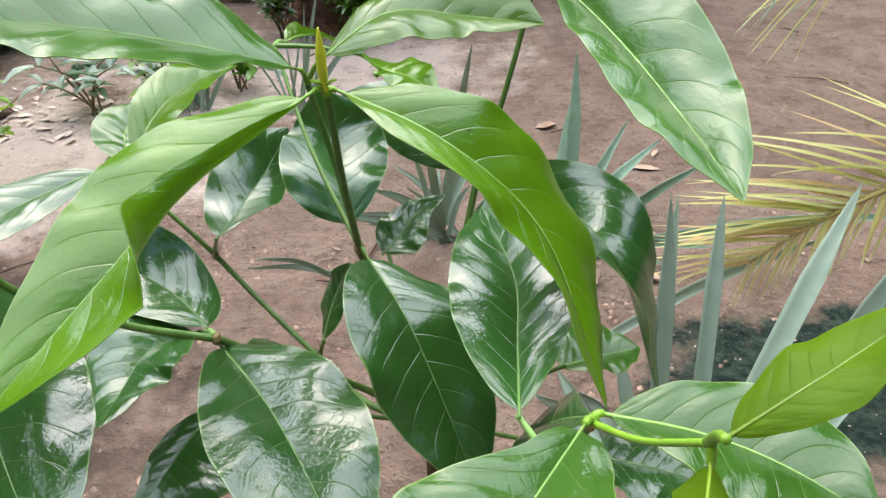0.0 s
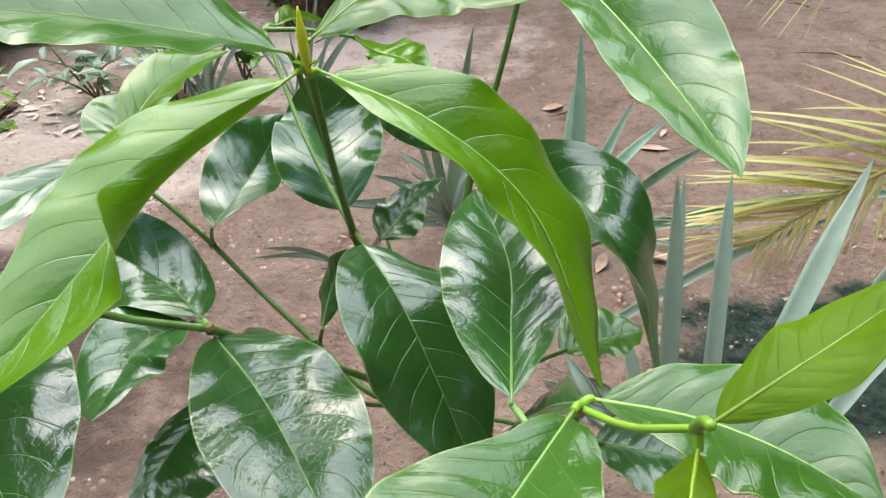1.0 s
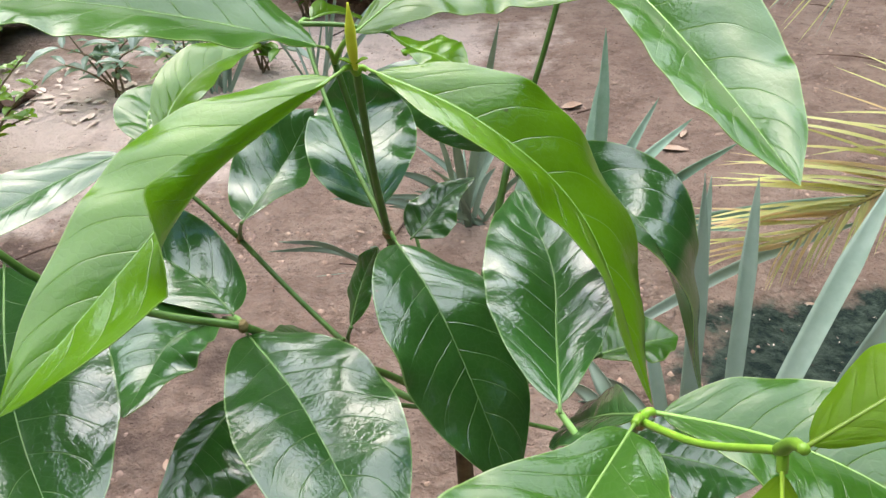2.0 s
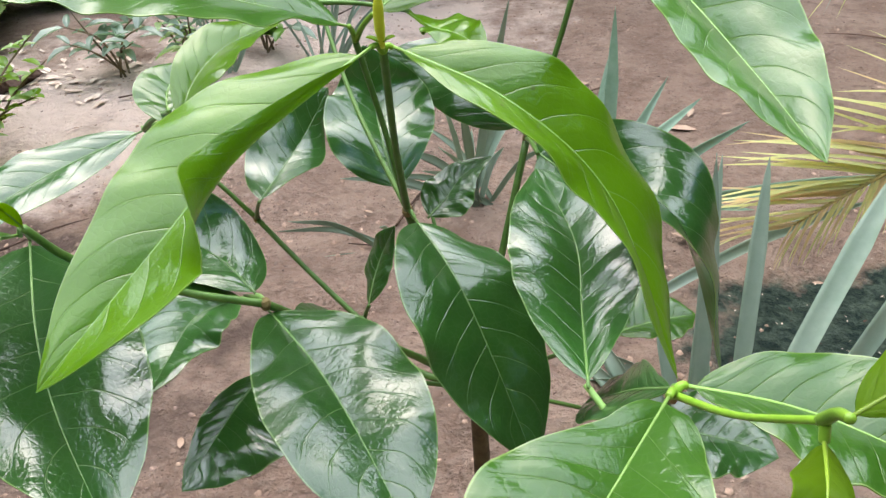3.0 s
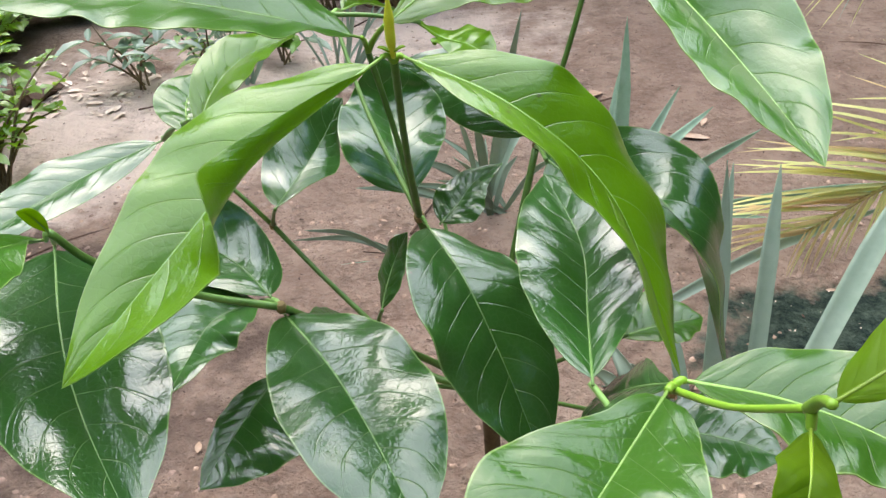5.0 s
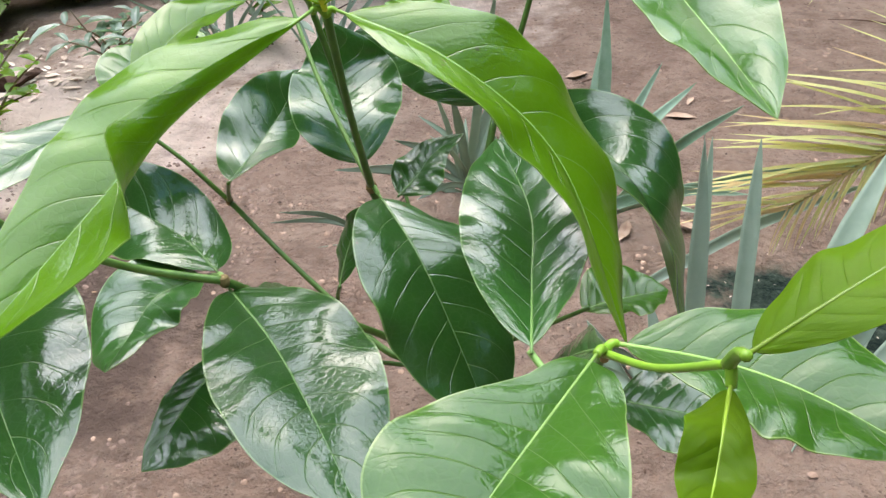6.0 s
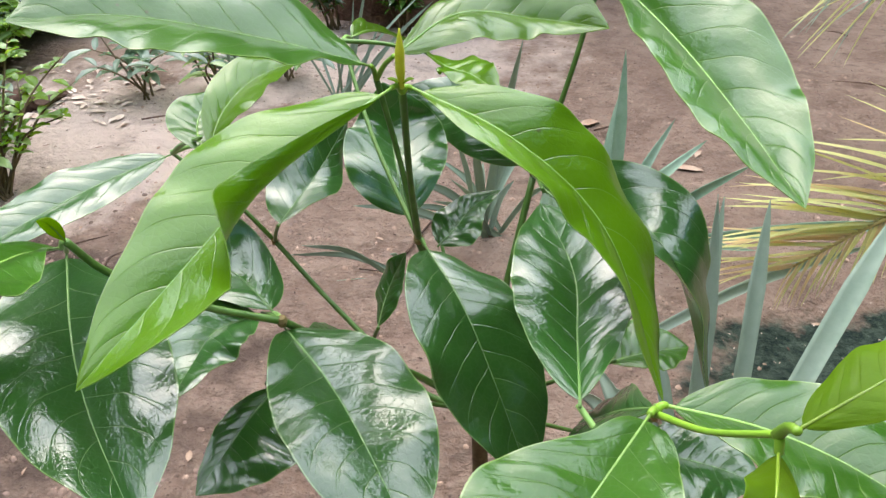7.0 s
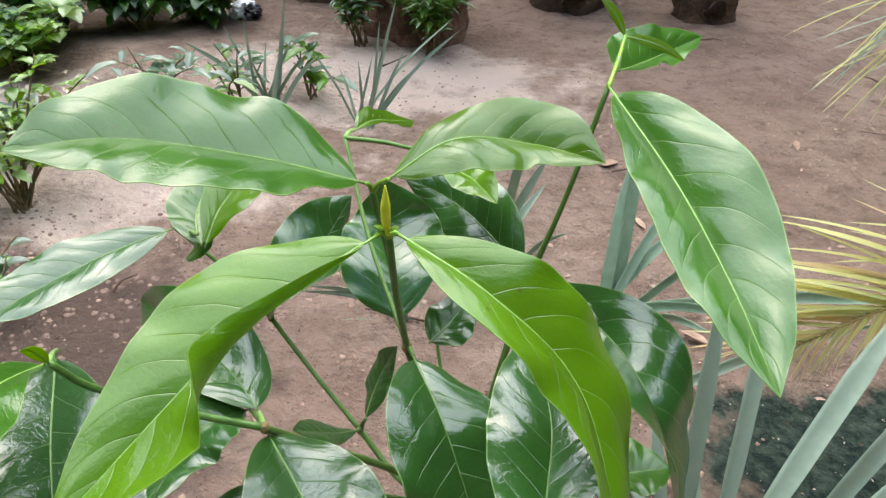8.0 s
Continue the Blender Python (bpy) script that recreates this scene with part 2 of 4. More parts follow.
def sand_material():
    m, t, b = material("damp_sand")
    obj = t.nodes.new("ShaderNodeTexCoord")
    c = obj.outputs["Object"]
    large, mid, fine = noise_of(t, c, 0.9, 4.0), noise_of(t, c, 6.0, 6.0, 0.65), noise_of(t, c, 60.0, 6.0, 0.7)
    colour = mixed(t, ramp(t, large, (0.35, (0, 0, 0)), (0.68, (1, 1, 1))), (0.325, 0.215, 0.158), (0.440, 0.320, 0.245))
    colour = mixed(t, ramp(t, mid, (0.36, (0.85, 0.85, 0.85)), (0.58, (0, 0, 0))), colour, (0.23, 0.148, 0.108))
    # shade of small dents, put into the colour as dark blotches
    dent_shade = noise_of(t, c, 19.0, 5.0, 0.6)
    colour = mixed(t, ramp(t, dent_shade, (0.34, (0.6, 0.6, 0.6)), (0.47, (0, 0, 0))), colour, (0.17, 0.11, 0.08))
    colour = mixed(t, maths(t, "MULTIPLY", ramp(t, fine, (0.45, (0, 0, 0)), (0.7, (1, 1, 1))), 0.35), colour, (0.42, 0.34, 0.28))
    grains = t.nodes.new("ShaderNodeTexVoronoi")
    grains.inputs["Scale"].default_value = 85.0
    t.links.new(c, grains.inputs["Vector"])
    dark = maths(t, "MULTIPLY", maths(t, "LESS_THAN", grains.outputs["Distance"], 0.20), maths(t, "GREATER_THAN", noise_of(t, c, 11.0, 3.0), 0.54))
    colour = mixed(t, maths(t, "MULTIPLY", dark, 0.6), colour, (0.09, 0.055, 0.04))
    # two sunlit patches, their light put into the sand's colour
    for cx, cy, rx, ry in ((-1.25, 2.1, 0.85, 0.55), (-0.45, 2.75, 0.8, 0.45)):
        at = t.nodes.new("ShaderNodeSeparateXYZ")
        t.links.new(c, at.inputs[0])
        ex = maths(t, "DIVIDE", maths(t, "SUBTRACT", at.outputs[0], cx), rx)
        ey = maths(t, "DIVIDE", maths(t, "SUBTRACT", at.outputs[1], cy), ry)
        away = maths(t, "ADD", maths(t, "MULTIPLY", ex, ex), maths(t, "MULTIPLY", ey, ey))
        away = maths(t, "ADD", away, maths(t, "MULTIPLY", maths(t, "SUBTRACT", noise_of(t, c, 5.0, 6.0, 0.65), 0.5), 3.4))
        colour = mixed(t, maths(t, "MULTIPLY", ramp(t, away, (0.3, (1, 1, 1)), (1.0, (0, 0, 0))), 0.9), colour, (0.76, 0.61, 0.51))
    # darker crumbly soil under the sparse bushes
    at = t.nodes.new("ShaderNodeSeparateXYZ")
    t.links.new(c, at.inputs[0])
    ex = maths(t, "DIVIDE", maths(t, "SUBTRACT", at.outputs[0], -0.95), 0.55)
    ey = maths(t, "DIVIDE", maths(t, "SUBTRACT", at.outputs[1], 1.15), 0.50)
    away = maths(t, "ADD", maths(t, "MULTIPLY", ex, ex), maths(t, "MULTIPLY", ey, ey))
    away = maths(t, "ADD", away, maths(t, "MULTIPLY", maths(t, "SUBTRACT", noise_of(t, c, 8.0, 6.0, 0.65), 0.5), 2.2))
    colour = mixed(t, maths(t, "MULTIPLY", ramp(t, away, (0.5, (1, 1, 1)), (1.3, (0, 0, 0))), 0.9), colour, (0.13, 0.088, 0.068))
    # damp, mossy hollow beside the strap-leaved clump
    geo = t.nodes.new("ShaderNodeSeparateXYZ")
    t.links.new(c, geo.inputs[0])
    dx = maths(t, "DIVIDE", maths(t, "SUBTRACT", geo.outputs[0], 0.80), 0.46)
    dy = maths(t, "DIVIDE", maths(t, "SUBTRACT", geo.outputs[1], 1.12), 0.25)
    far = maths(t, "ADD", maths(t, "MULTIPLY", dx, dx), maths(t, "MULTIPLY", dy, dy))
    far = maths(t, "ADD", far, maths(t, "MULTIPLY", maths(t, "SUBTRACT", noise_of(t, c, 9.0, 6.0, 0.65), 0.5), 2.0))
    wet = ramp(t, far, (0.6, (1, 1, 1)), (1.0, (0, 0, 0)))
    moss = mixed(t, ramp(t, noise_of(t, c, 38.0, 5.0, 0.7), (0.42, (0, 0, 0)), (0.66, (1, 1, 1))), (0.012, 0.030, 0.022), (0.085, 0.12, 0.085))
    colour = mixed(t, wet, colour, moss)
    t.links.new(colour, b.inputs["Base Color"])
    t.links.new(maths(t, "SUBTRACT", 0.92, maths(t, "MULTIPLY", wet, 0.2)), b.inputs["Roughness"])
    b.inputs["Specular IOR Level"].default_value = 0.25
    lumps = noise_of(t, c, 22.0, 5.0, 0.6)
    h = maths(t, "ADD", maths(t, "MULTIPLY", mid, 1.0), maths(t, "ADD", maths(t, "MULTIPLY", fine, 0.4), maths(t, "MULTIPLY", lumps, 0.7)))
    bumped(t, b, h, 1.0, 0.08)
    return m


SAND = sand_material()


# ---- builders ----
def linked(name, verts, faces, mat, parent=None, label="", uv=None, smooth=True, crease=None):
    """One mesh object under a thing or a part."""
    me = bpy.data.meshes.new(name)
    me.from_pydata([tuple(v) for v in verts], [], faces)
    if smooth:
        me.polygons.foreach_set("use_smooth", [True] * len(me.polygons))
    if uv is not None:
        layer = me.uv_layers.new(name="UVMap")
        for loop in me.loops:
            layer.data[loop.index].uv = uv[loop.vertex_index]
    for one in mat if isinstance(mat, (list, tuple)) else (mat,):
        me.materials.append(one)
    if crease is not None:
        # sharp folds along the rib and round the margin
        rib = np.array([abs(q[1] - 0.5) < 1e-4 or min(q[1], 1 - q[1]) < 1e-4 for q in uv])
        ends = np.zeros(len(me.edges) * 2, int)
        me.edges.foreach_get("vertices", ends)
        sharp = rib[ends].reshape(-1, 2).all(1)
        me.attributes.new("sharp_edge", "BOOLEAN", "EDGE").data.foreach_set("value", sharp)
    me.update()
    ob = new(name, me)
    if parent is not None:
        ob.parent = parent
        ob.matrix_parent_inverse = Matrix.Translation(parent.location).inverted() if parent.parent is None else Matrix()
    if label:
        tagged(ob, label)
    return ob


def empty(name, place, label, category, group="", kind=""):
    ob = new(name)
    ob.location = place
    return tagged(ob, label, category, group, kind)


def curve(knots, points, s):
    """A smooth curve through points at the given knots (cubic Hermite)."""
    k, p = np.array(knots, float), np.array(points, float)
    d = np.gradient(p, k, axis=0) if len(k) > 2 else np.repeat((p[1:] - p[:1]) / (k[1] - k[0]), 2, 0)
    i = np.clip(np.searchsorted(k, s) - 1, 0, len(k) - 2)
    h = (k[i + 1] - k[i])[:, None]
    u = ((s - k[i]) / (k[i + 1] - k[i]))[:, None]
    return (2 * u**3 - 3 * u**2 + 1) * p[i] + (u**3 - 2 * u**2 + u) * h * d[i] + (-2 * u**3 + 3 * u**2) * p[i + 1] + (u**3 - u**2) * h * d[i + 1]


def unit(v):
    return v / np.maximum(np.linalg.norm(v, axis=-1, keepdims=True), 1e-9)


def tube(points, radii, steps=10, sides=8):
    """Verts and faces of a closed tapering tube through points."""
    n = len(points)
    s = np.linspace(0, n - 1, steps * (n - 1) + 1)
    c = curve(np.arange(n), points, s)
    r = np.interp(s, np.arange(n), radii)
    tan = unit(np.gradient(c, axis=0))
    ref = np.array([0.3, 0.9, 0.2]) if abs(tan[0] @ np.array([0.3, 0.9, 0.2])) < 0.8 else np.array([1.0, 0, 0])
    verts, faces = [], []
    for i in range(len(s)):
        a = unit(np.cross(tan[i], ref))
        b = np.cross(tan[i], a)
        ref = np.cross(a, tan[i])
        for j in range(sides):
            w = 2 * math.pi * j / sides
            verts.append(c[i] + r[i] * (math.cos(w) * a + math.sin(w) * b))
    for i in range(len(s) - 1):
        for j in range(sides):
            k = (j + 1) % sides
            faces.append((i * sides + j, i * sides + k, (i + 1) * sides + k, (i + 1) * sides + j))
    faces.append(tuple(range(sides))[::-1])
    faces.append(tuple(range((len(s) - 1) * sides, len(s) * sides)))
    return verts, faces


def outline(s, tip=0.85, base=0.72):
    """Relative half-breadth of an elliptic leaf with a drawn-out tip."""
    q = np.clip((s - 0.03) / 0.97, 0, 1)
    w = q**base * (1 - q) ** tip
    peak = base / (base + tip)
    w = w / (peak**base * (1 - peak) ** tip)
    return w * (1 - 0.25 * np.clip((q - 0.86) / 0.14, 0, 1))


KNOTS = (0.0, 0.3, 0.65, 1.0)


def blade(p, l1, l2, r1, r2, wave=0.045, waves=2.5, camber=0.05, seed=0.0, along=46, half=9, thick=0.0007, ripple=0.035, tip=0.85, base=0.72, curl=None, fold=0.15, single=False):
    """A leaf blade on a rib through four points, with the half-blades' directions at 0.3 and 0.65 of its length.
    Gives the verts, faces and UVs of a closed thin shell, the rib's points and its upward normals."""
    s = np.linspace(0, 1, along) ** 0.95
    c = curve(KNOTS, p, s)
    tan = unit(np.gradient(c, axis=0))
    f = np.clip((s - 0.3) / 0.35, -0.35, 1.3)[:, None]
    rows = []
    dirs = []
    for one, two in ((l1, l2), (r1, r2)):
        one, two = np.array(one), np.array(two)
        n1, n2 = np.linalg.norm(one), np.linalg.norm(two)
        d = unit((1 - f) * one / n1 + f * two / n2)
        d = unit(d - 0.85 * (d * tan).sum(1, keepdims=True) * tan)
        k1, k2 = n1 / outline(np.array([0.3]), tip, base)[0], n2 / outline(np.array([0.65]), tip, base)[0]
        w = ((1 - f[:, 0]) * k1 + f[:, 0] * k2) * outline(s, tip, base)
        dirs.append((d, np.maximum(w, 0.0)))
    up = unit(np.cross(tan, dirs[0][0]) - np.cross(tan, dirs[1][0]))
    if up[len(up) // 3][2] < 0:
        up = -up
    v = np.linspace(-1, 1, 2 * half + 1)
    grid = np.zeros((along, len(v), 3))
    for j, q in enumerate(v):
        d, w = dirs[0] if q < 0 else dirs[1]
        a = abs(q)
        across = np.cross(tan, d)
        across = across * np.sign((across * up).sum(1, keepdims=True))
        bow = camber * w * np.sin(math.pi * a)
        edge = wave * np.maximum(w, 0) * a**2 * np.sin(2 * math.pi * waves * s + seed + (1.7 if q < 0 else 0.0))
        edge = edge + 0.35 * wave * w * a * np.sin(2 * math.pi * waves * 2.3 * s + 2 * seed + q)
        out, rise = w * a, bow + edge + fold * w * a * (1 - 0.5 * a)
        if curl and q > 0:
            # the right half rolls up and over, by an angle that changes along the leaf
            th = np.interp(s, *zip(*curl)) + 1e-4
            out, rise = w * np.sin(th * a) / th, w * (1 - np.cos(th * a)) / th + edge * 0.5
        # uneven swells of the whole half-blade
        rise = rise + ripple * w * a * (np.sin(2 * math.pi * (3.1 * s + 0.55 * a) + 1.9 * seed + q) + 0.6 * np.sin(2 * math.pi * (5.3 * s - 0.8 * a) + 3.1 * seed + 2 * q))
        grid[:, j] = c + d * out[:, None] + across * rise[:, None]
    m = len(v)
    du, dv = np.gradient(grid, axis=0), np.gradient(grid, axis=1)
    nor = unit(np.cross(du, dv))
    nor = nor * np.sign((nor * up[:, None]).sum(-1, keepdims=True) + 1e-9)
    if single:
        faces = [(i * m + j, (i + 1) * m + j, (i + 1) * m + j + 1, i * m + j + 1) for i in range(along - 1) for j in range(m - 1)]
        return grid.reshape(-1, 3), faces, [(s[i], 0.5 + 0.5 * v[j]) for i in range(along) for j in range(m)], c, up
    shell = np.concatenate([(grid + nor * thick / 2).reshape(-1, 3), (grid - nor * thick / 2).reshape(-1, 3)])
    flip = (np.cross(du, dv) * up[:, None]).sum() < 0
    faces = []
    k = along * m
    for i in range(along - 1):
        for j in range(m - 1):
            q = (i * m + j, (i + 1) * m + j, (i + 1) * m + j + 1, i * m + j + 1)
            faces.append(q[::-1] if flip else q)
            q = tuple(k + x for x in q)
            faces.append(q if flip else q[::-1])
        for j in (0, m - 1):
            q = (i * m + j, k + i * m + j, k + (i + 1) * m + j, (i + 1) * m + j)
            faces.append(q if (j == 0) != flip else q[::-1])
    uv = [(s[i], 0.5 + 0.5 * v[j]) for i in range(along) for j in range(m)] * 2
    return shell, faces, uv, c, up


def leaf(thing, mat, rib, label, p, l1, l2, r1, r2, rib_size=0.0011, name="leaf", **shape):
    """One leaf of a plant with its raised midrib."""
    verts, faces, uv, c, up = blade(p, l1, l2, r1, r2, **shape)
    ob = linked(name, verts, faces, mat, thing, label, uv, crease=True)
    n = len(c)
    keep = list(range(0, n - 2, 3)) + [n - 1]
    line = [c[i] + up[i] * 0.0002 for i in keep]
    v, f = tube(line, [rib_size * (1.15 - 1.0 * i / n) for i in keep], 2, 6)
    linked("midrib", v, f, rib, ob)
    return ob


def stem(thing, mat, points, radii, name="stem", label="", slim=1.0):
    v, f = tube(points, [r * slim for r in radii])
    return linked(name, v, f, mat, thing, label)


def strap(thing, mat, base, tip, width, rise=0.0, keel=0.25, name="strap_leaf", turn=0.0, along=14, seed=0.0):
    """A long strap-shaped leaf with a shallow keel, from base to tip; rise lifts its middle."""
    base, tip = np.array(base, float), np.array(tip, float)
    mid = (base + tip) / 2 + np.array([0, 0, rise])
    s = np.linspace(0, 1, along)
    c = curve((0, 0.5, 1), (base, mid, tip), s)
    tan = unit(np.gradient(c, axis=0))
    side = unit(np.cross(tan, np.array([math.sin(turn), -math.cos(turn), 0.25])))
    nor = np.cross(side, tan)
    w = width / 2 * np.minimum(1, (1 - s) / 0.38) ** 0.75 * (0.75 + 0.25 * np.minimum(1, s / 0.2))
    verts, faces = [], []
    for lay in (0.0006, -0.0006):
        for i in range(along):
            for q in (-1, -0.5, 0, 0.5, 1):
                verts.append(c[i] + side[i] * w[i] * q + nor[i] * (abs(q) * keel * w[i] + lay + 0.04 * width * math.sin(7 * s[i] + seed + q)))
    k = along * 5
    for i in range(along - 1):
        for j in range(4):
            q = (i * 5 + j, i * 5 + j + 1, (i + 1) * 5 + j + 1, (i + 1) * 5 + j)
            faces += [q, tuple(k + x for x in q[::-1])]
        for j in (0, 4):
            faces.append((i * 5 + j, (i + 1) * 5 + j, k + (i + 1) * 5 + j, k + i * 5 + j))
    return linked(name, verts, faces, mat, thing)


# ---- ground ----
def ground():
    verts, faces = [], []
    n = 150
    xs = np.concatenate([-np.geomspace(60, 3.0, 14)[:-1], np.linspace(-3.0, 3.0, n), np.geomspace(3.0, 60, 14)[1:]])
    ys = np.concatenate([-np.geomspace(60, 1.0, 10)[:-1], np.linspace(-1.0, 5.0, n), np.geomspace(5.0, 90, 14)[1:]])
    for y in ys:
        for x in xs:
            near = 1.0 if abs(x) < 6 and -2 < y < 7 else 0.3
            z = 0.028 * noise.noise((x * 1.1, y * 1.1, 0.3)) + 0.016 * noise.noise((x * 3.7, y * 3.7, 4.0)) + 0.007 * noise.noise((x * 11, y * 11, 9.0))
            z -= 0.05 * math.exp(-(((x - 0.80) / 0.46) ** 2) - ((y - 1.12) / 0.25) ** 2)
            verts.append((x, y, near * z))
    m = len(xs)
    for i in range(len(ys) - 1):
        for j in range(m - 1):
            faces.append((i * m + j, i * m + j + 1, (i + 1) * m + j + 1, (i + 1) * m + j))
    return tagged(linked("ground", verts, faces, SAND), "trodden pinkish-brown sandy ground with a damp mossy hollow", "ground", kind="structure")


ground()

# ---- the shrub in front ----
shrub = empty("shrub", (0.0, 0.63, 0.0), "evergreen shrub with glossy leathery opposite leaves, rooted in sand", "shrub")
NODE, JOINT, LJOINT, TWIG, LOW = (-0.0798, 0.5453, 0.7977), (-0.0798, 0.6479, 0.6020), (-0.1995, 0.5548, 0.5716), (-0.2660, 0.7961, 0.5013), (-0.1425, 0.7049, 0.4177)
FNODE, FORK, UNODE, EBASE, ENODE = (0.0741, 0.3040, 0.7122), (0.1007, 0.2223, 0.7825), (-0.1178, 0.6935, 0.7483), (0.0988, 0.8056, 0.8186), (0.0361, 0.7391, 0.6248)
CROTCH, LWBASE, LLBASE = (-0.0190, 0.6365, 0.3816), (-0.3800, 0.8246, 0.6039), (-0.3287, 0.4750, 0.7084)
stem(shrub, STEM_WOOD, ((0.0, 0.630, -0.03), (-0.012, 0.640, 0.20), CROTCH), (0.013, 0.011, 0.009), "trunk", "brown woody trunk")
stem(shrub, STEM, (CROTCH, (-0.0570, 0.6612, 0.5070), JOINT), (0.0042, 0.0036, 0.0036), slim=1.25)
stem(shrub, STEM, (JOINT, (-0.0817, 0.5985, 0.6970), NODE), (0.0029, 0.0024, 0.0026), slim=1.25)
stem(shrub, STEM, (JOINT, (-0.0988, 0.6764, 0.6780), UNODE), (0.0026, 0.0022, 0.0024), slim=1.25)
stem(shrub, STEM_PALE, (JOINT, (-0.1292, 0.7315, 0.6685), (-0.1653, 0.8037, 0.7464)), (0.0020, 0.0018, 0.0016), slim=1.25)
stem(shrub, STEM, (CROTCH, (-0.0855, 0.6555, 0.3930), LOW), (0.0036, 0.0032, 0.0030), slim=1.25)
stem(shrub, STEM, (LOW, (-0.2052, 0.7524, 0.4557), TWIG), (0.0028, 0.0024, 0.0026), slim=1.25)
stem(shrub, STEM, (TWIG, (-0.3192, 0.8132, 0.5545), LWBASE), (0.0024, 0.0020, 0.0018), slim=1.25)
stem(shrub, STEM, (CROTCH, (-0.0855, 0.6270, 0.4424), (-0.1615, 0.5890, 0.5165), LJOINT), (0.0036, 0.0032, 0.0030, 0.0032), slim=1.25)
stem(shrub, STEM, (LJOINT, (-0.2660, 0.5377, 0.6020), (-0.3135, 0.4978, 0.6628), LLBASE), (0.0030, 0.0028, 0.0026, 0.0024), slim=1.25)
stem(shrub, STEM, (CROTCH, (0.0000, 0.6650, 0.4880), ENODE), (0.0036, 0.0030, 0.0030), slim=1.25)
stem(shrub, STEM, (ENODE, (0.0684, 0.7695, 0.7160), EBASE), (0.0026, 0.0022, 0.0022), slim=1.25)
stem(shrub, STEM_FRESH, (EBASE, (0.1102, 0.8455, 0.8338), (0.1178, 0.8797, 0.8452)), (0.0020, 0.0017, 0.0015), slim=1.25)
stem(shrub, STEM, (CROTCH, (0.0475, 0.4465, 0.4975), (0.0646, 0.3420, 0.6305), FNODE), (0.0032, 0.0024, 0.0019, 0.0017), slim=1.25)
stem(shrub, STEM_FRESH, (FNODE, (0.0874, 0.2622, 0.7426), FORK), (0.0017, 0.0014, 0.0014), slim=1.25)
for at, r in ((JOINT, 0.0043), (LJOINT, 0.0040), (TWIG, 0.0034), (LOW, 0.0036), (FNODE, 0.0021), (ENODE, 0.0036), (CROTCH, 0.0056)):
    stem(shrub, NODE_RING, (np.array(at) - (0, 0, 0.0045), at, np.array(at) + (0, 0, 0.0045)), (r * 1.0, r * 1.32, r * 1.0), "node_ring", "swollen brown leaf scar")
# leaf stalks from the nodes
for a, b, mat in ((ENODE, (0.0389, 0.6647, 0.6505), STEM), (NODE, (-0.0861, 0.5328, 0.8062), STEM_FRESH), (NODE, (-0.0731, 0.5449, 0.8005), STEM_FRESH), (UNODE, (-0.1186, 0.6696, 0.7700), STEM_FRESH), (UNODE, (-0.0971, 0.6521, 0.7852), STEM_FRESH), (JOINT, (-0.0737, 0.6397, 0.5999), STEM_PALE), (FNODE, (0.0690, 0.2956, 0.7198), STEM_FRESH), (FNODE, (0.0798, 0.3063, 0.7160), STEM_FRESH),
                  (FORK, (0.0980, 0.2042, 0.8032), STEM_FRESH), (FORK, (0.1013, 0.2183, 0.7764), STEM_FRESH), (LJOINT, (-0.2023, 0.5641, 0.5587), STEM_PALE), (LJOINT, (-0.2177, 0.5934, 0.5503), STEM_PALE), (LJOINT, (-0.2341, 0.6107, 0.5357), STEM), (ENODE, (0.0386, 0.7258, 0.6339), STEM), (ENODE, (0.0314, 0.7437, 0.6313), STEM), (TWIG, (-0.2464, 0.7513, 0.5503), STEM),
                  (EBASE, (0.0986, 0.8005, 0.8209), STEM_FRESH), (LLBASE, (-0.3808, 0.5573, 0.6438), STEM_PALE), (LWBASE, (-0.3810, 0.8267, 0.6018), STEM_PALE), (LWBASE, (-0.3173, 0.7222, 0.6685), STEM_PALE), (LWBASE, (-0.2954, 0.6922, 0.6875), STEM_PALE), (JOINT, (-0.0916, 0.6882, 0.5984), STEM), (LOW, (-0.1311, 0.6802, 0.4622), STEM), (CROTCH, (-0.0633, 0.7875, 0.4992), STEM),
                  ((0.0646, 0.3420, 0.6305), (0.0446, 0.3697, 0.6514), STEM_PALE), (FNODE, (0.0777, 0.3150, 0.7050), STEM), (CROTCH, (0.1227, 0.4967, 0.4785), STEM), (CROTCH, (0.1053, 0.5879, 0.4975), STEM), (CROTCH, (-0.2174, 0.5700, 0.4785), STEM), ((-0.1653, 0.8037, 0.7464), (-0.1634, 0.8425, 0.7363), STEM_PALE), ((-0.1653, 0.8037, 0.7464), (-0.0821, 0.8071, 0.7341), STEM), ((0.1102, 0.8455, 0.8338), (0.1094, 0.8337, 0.8245), STEM_PALE), (LWBASE, (-0.3129, 0.7592, 0.6468), STEM_PALE), (LLBASE, (-0.3441, 0.4923, 0.6911), STEM_PALE), (LOW, (-0.1370, 0.6646, 0.4603), STEM)):
    a, b = np.array(a), np.array(b)
    stem(shrub, mat, (a, (a + b) / 2 + (0, 0, 0.003), b + (b - a) * 0.06), (0.0028, 0.0023, 0.0021), "petiole")
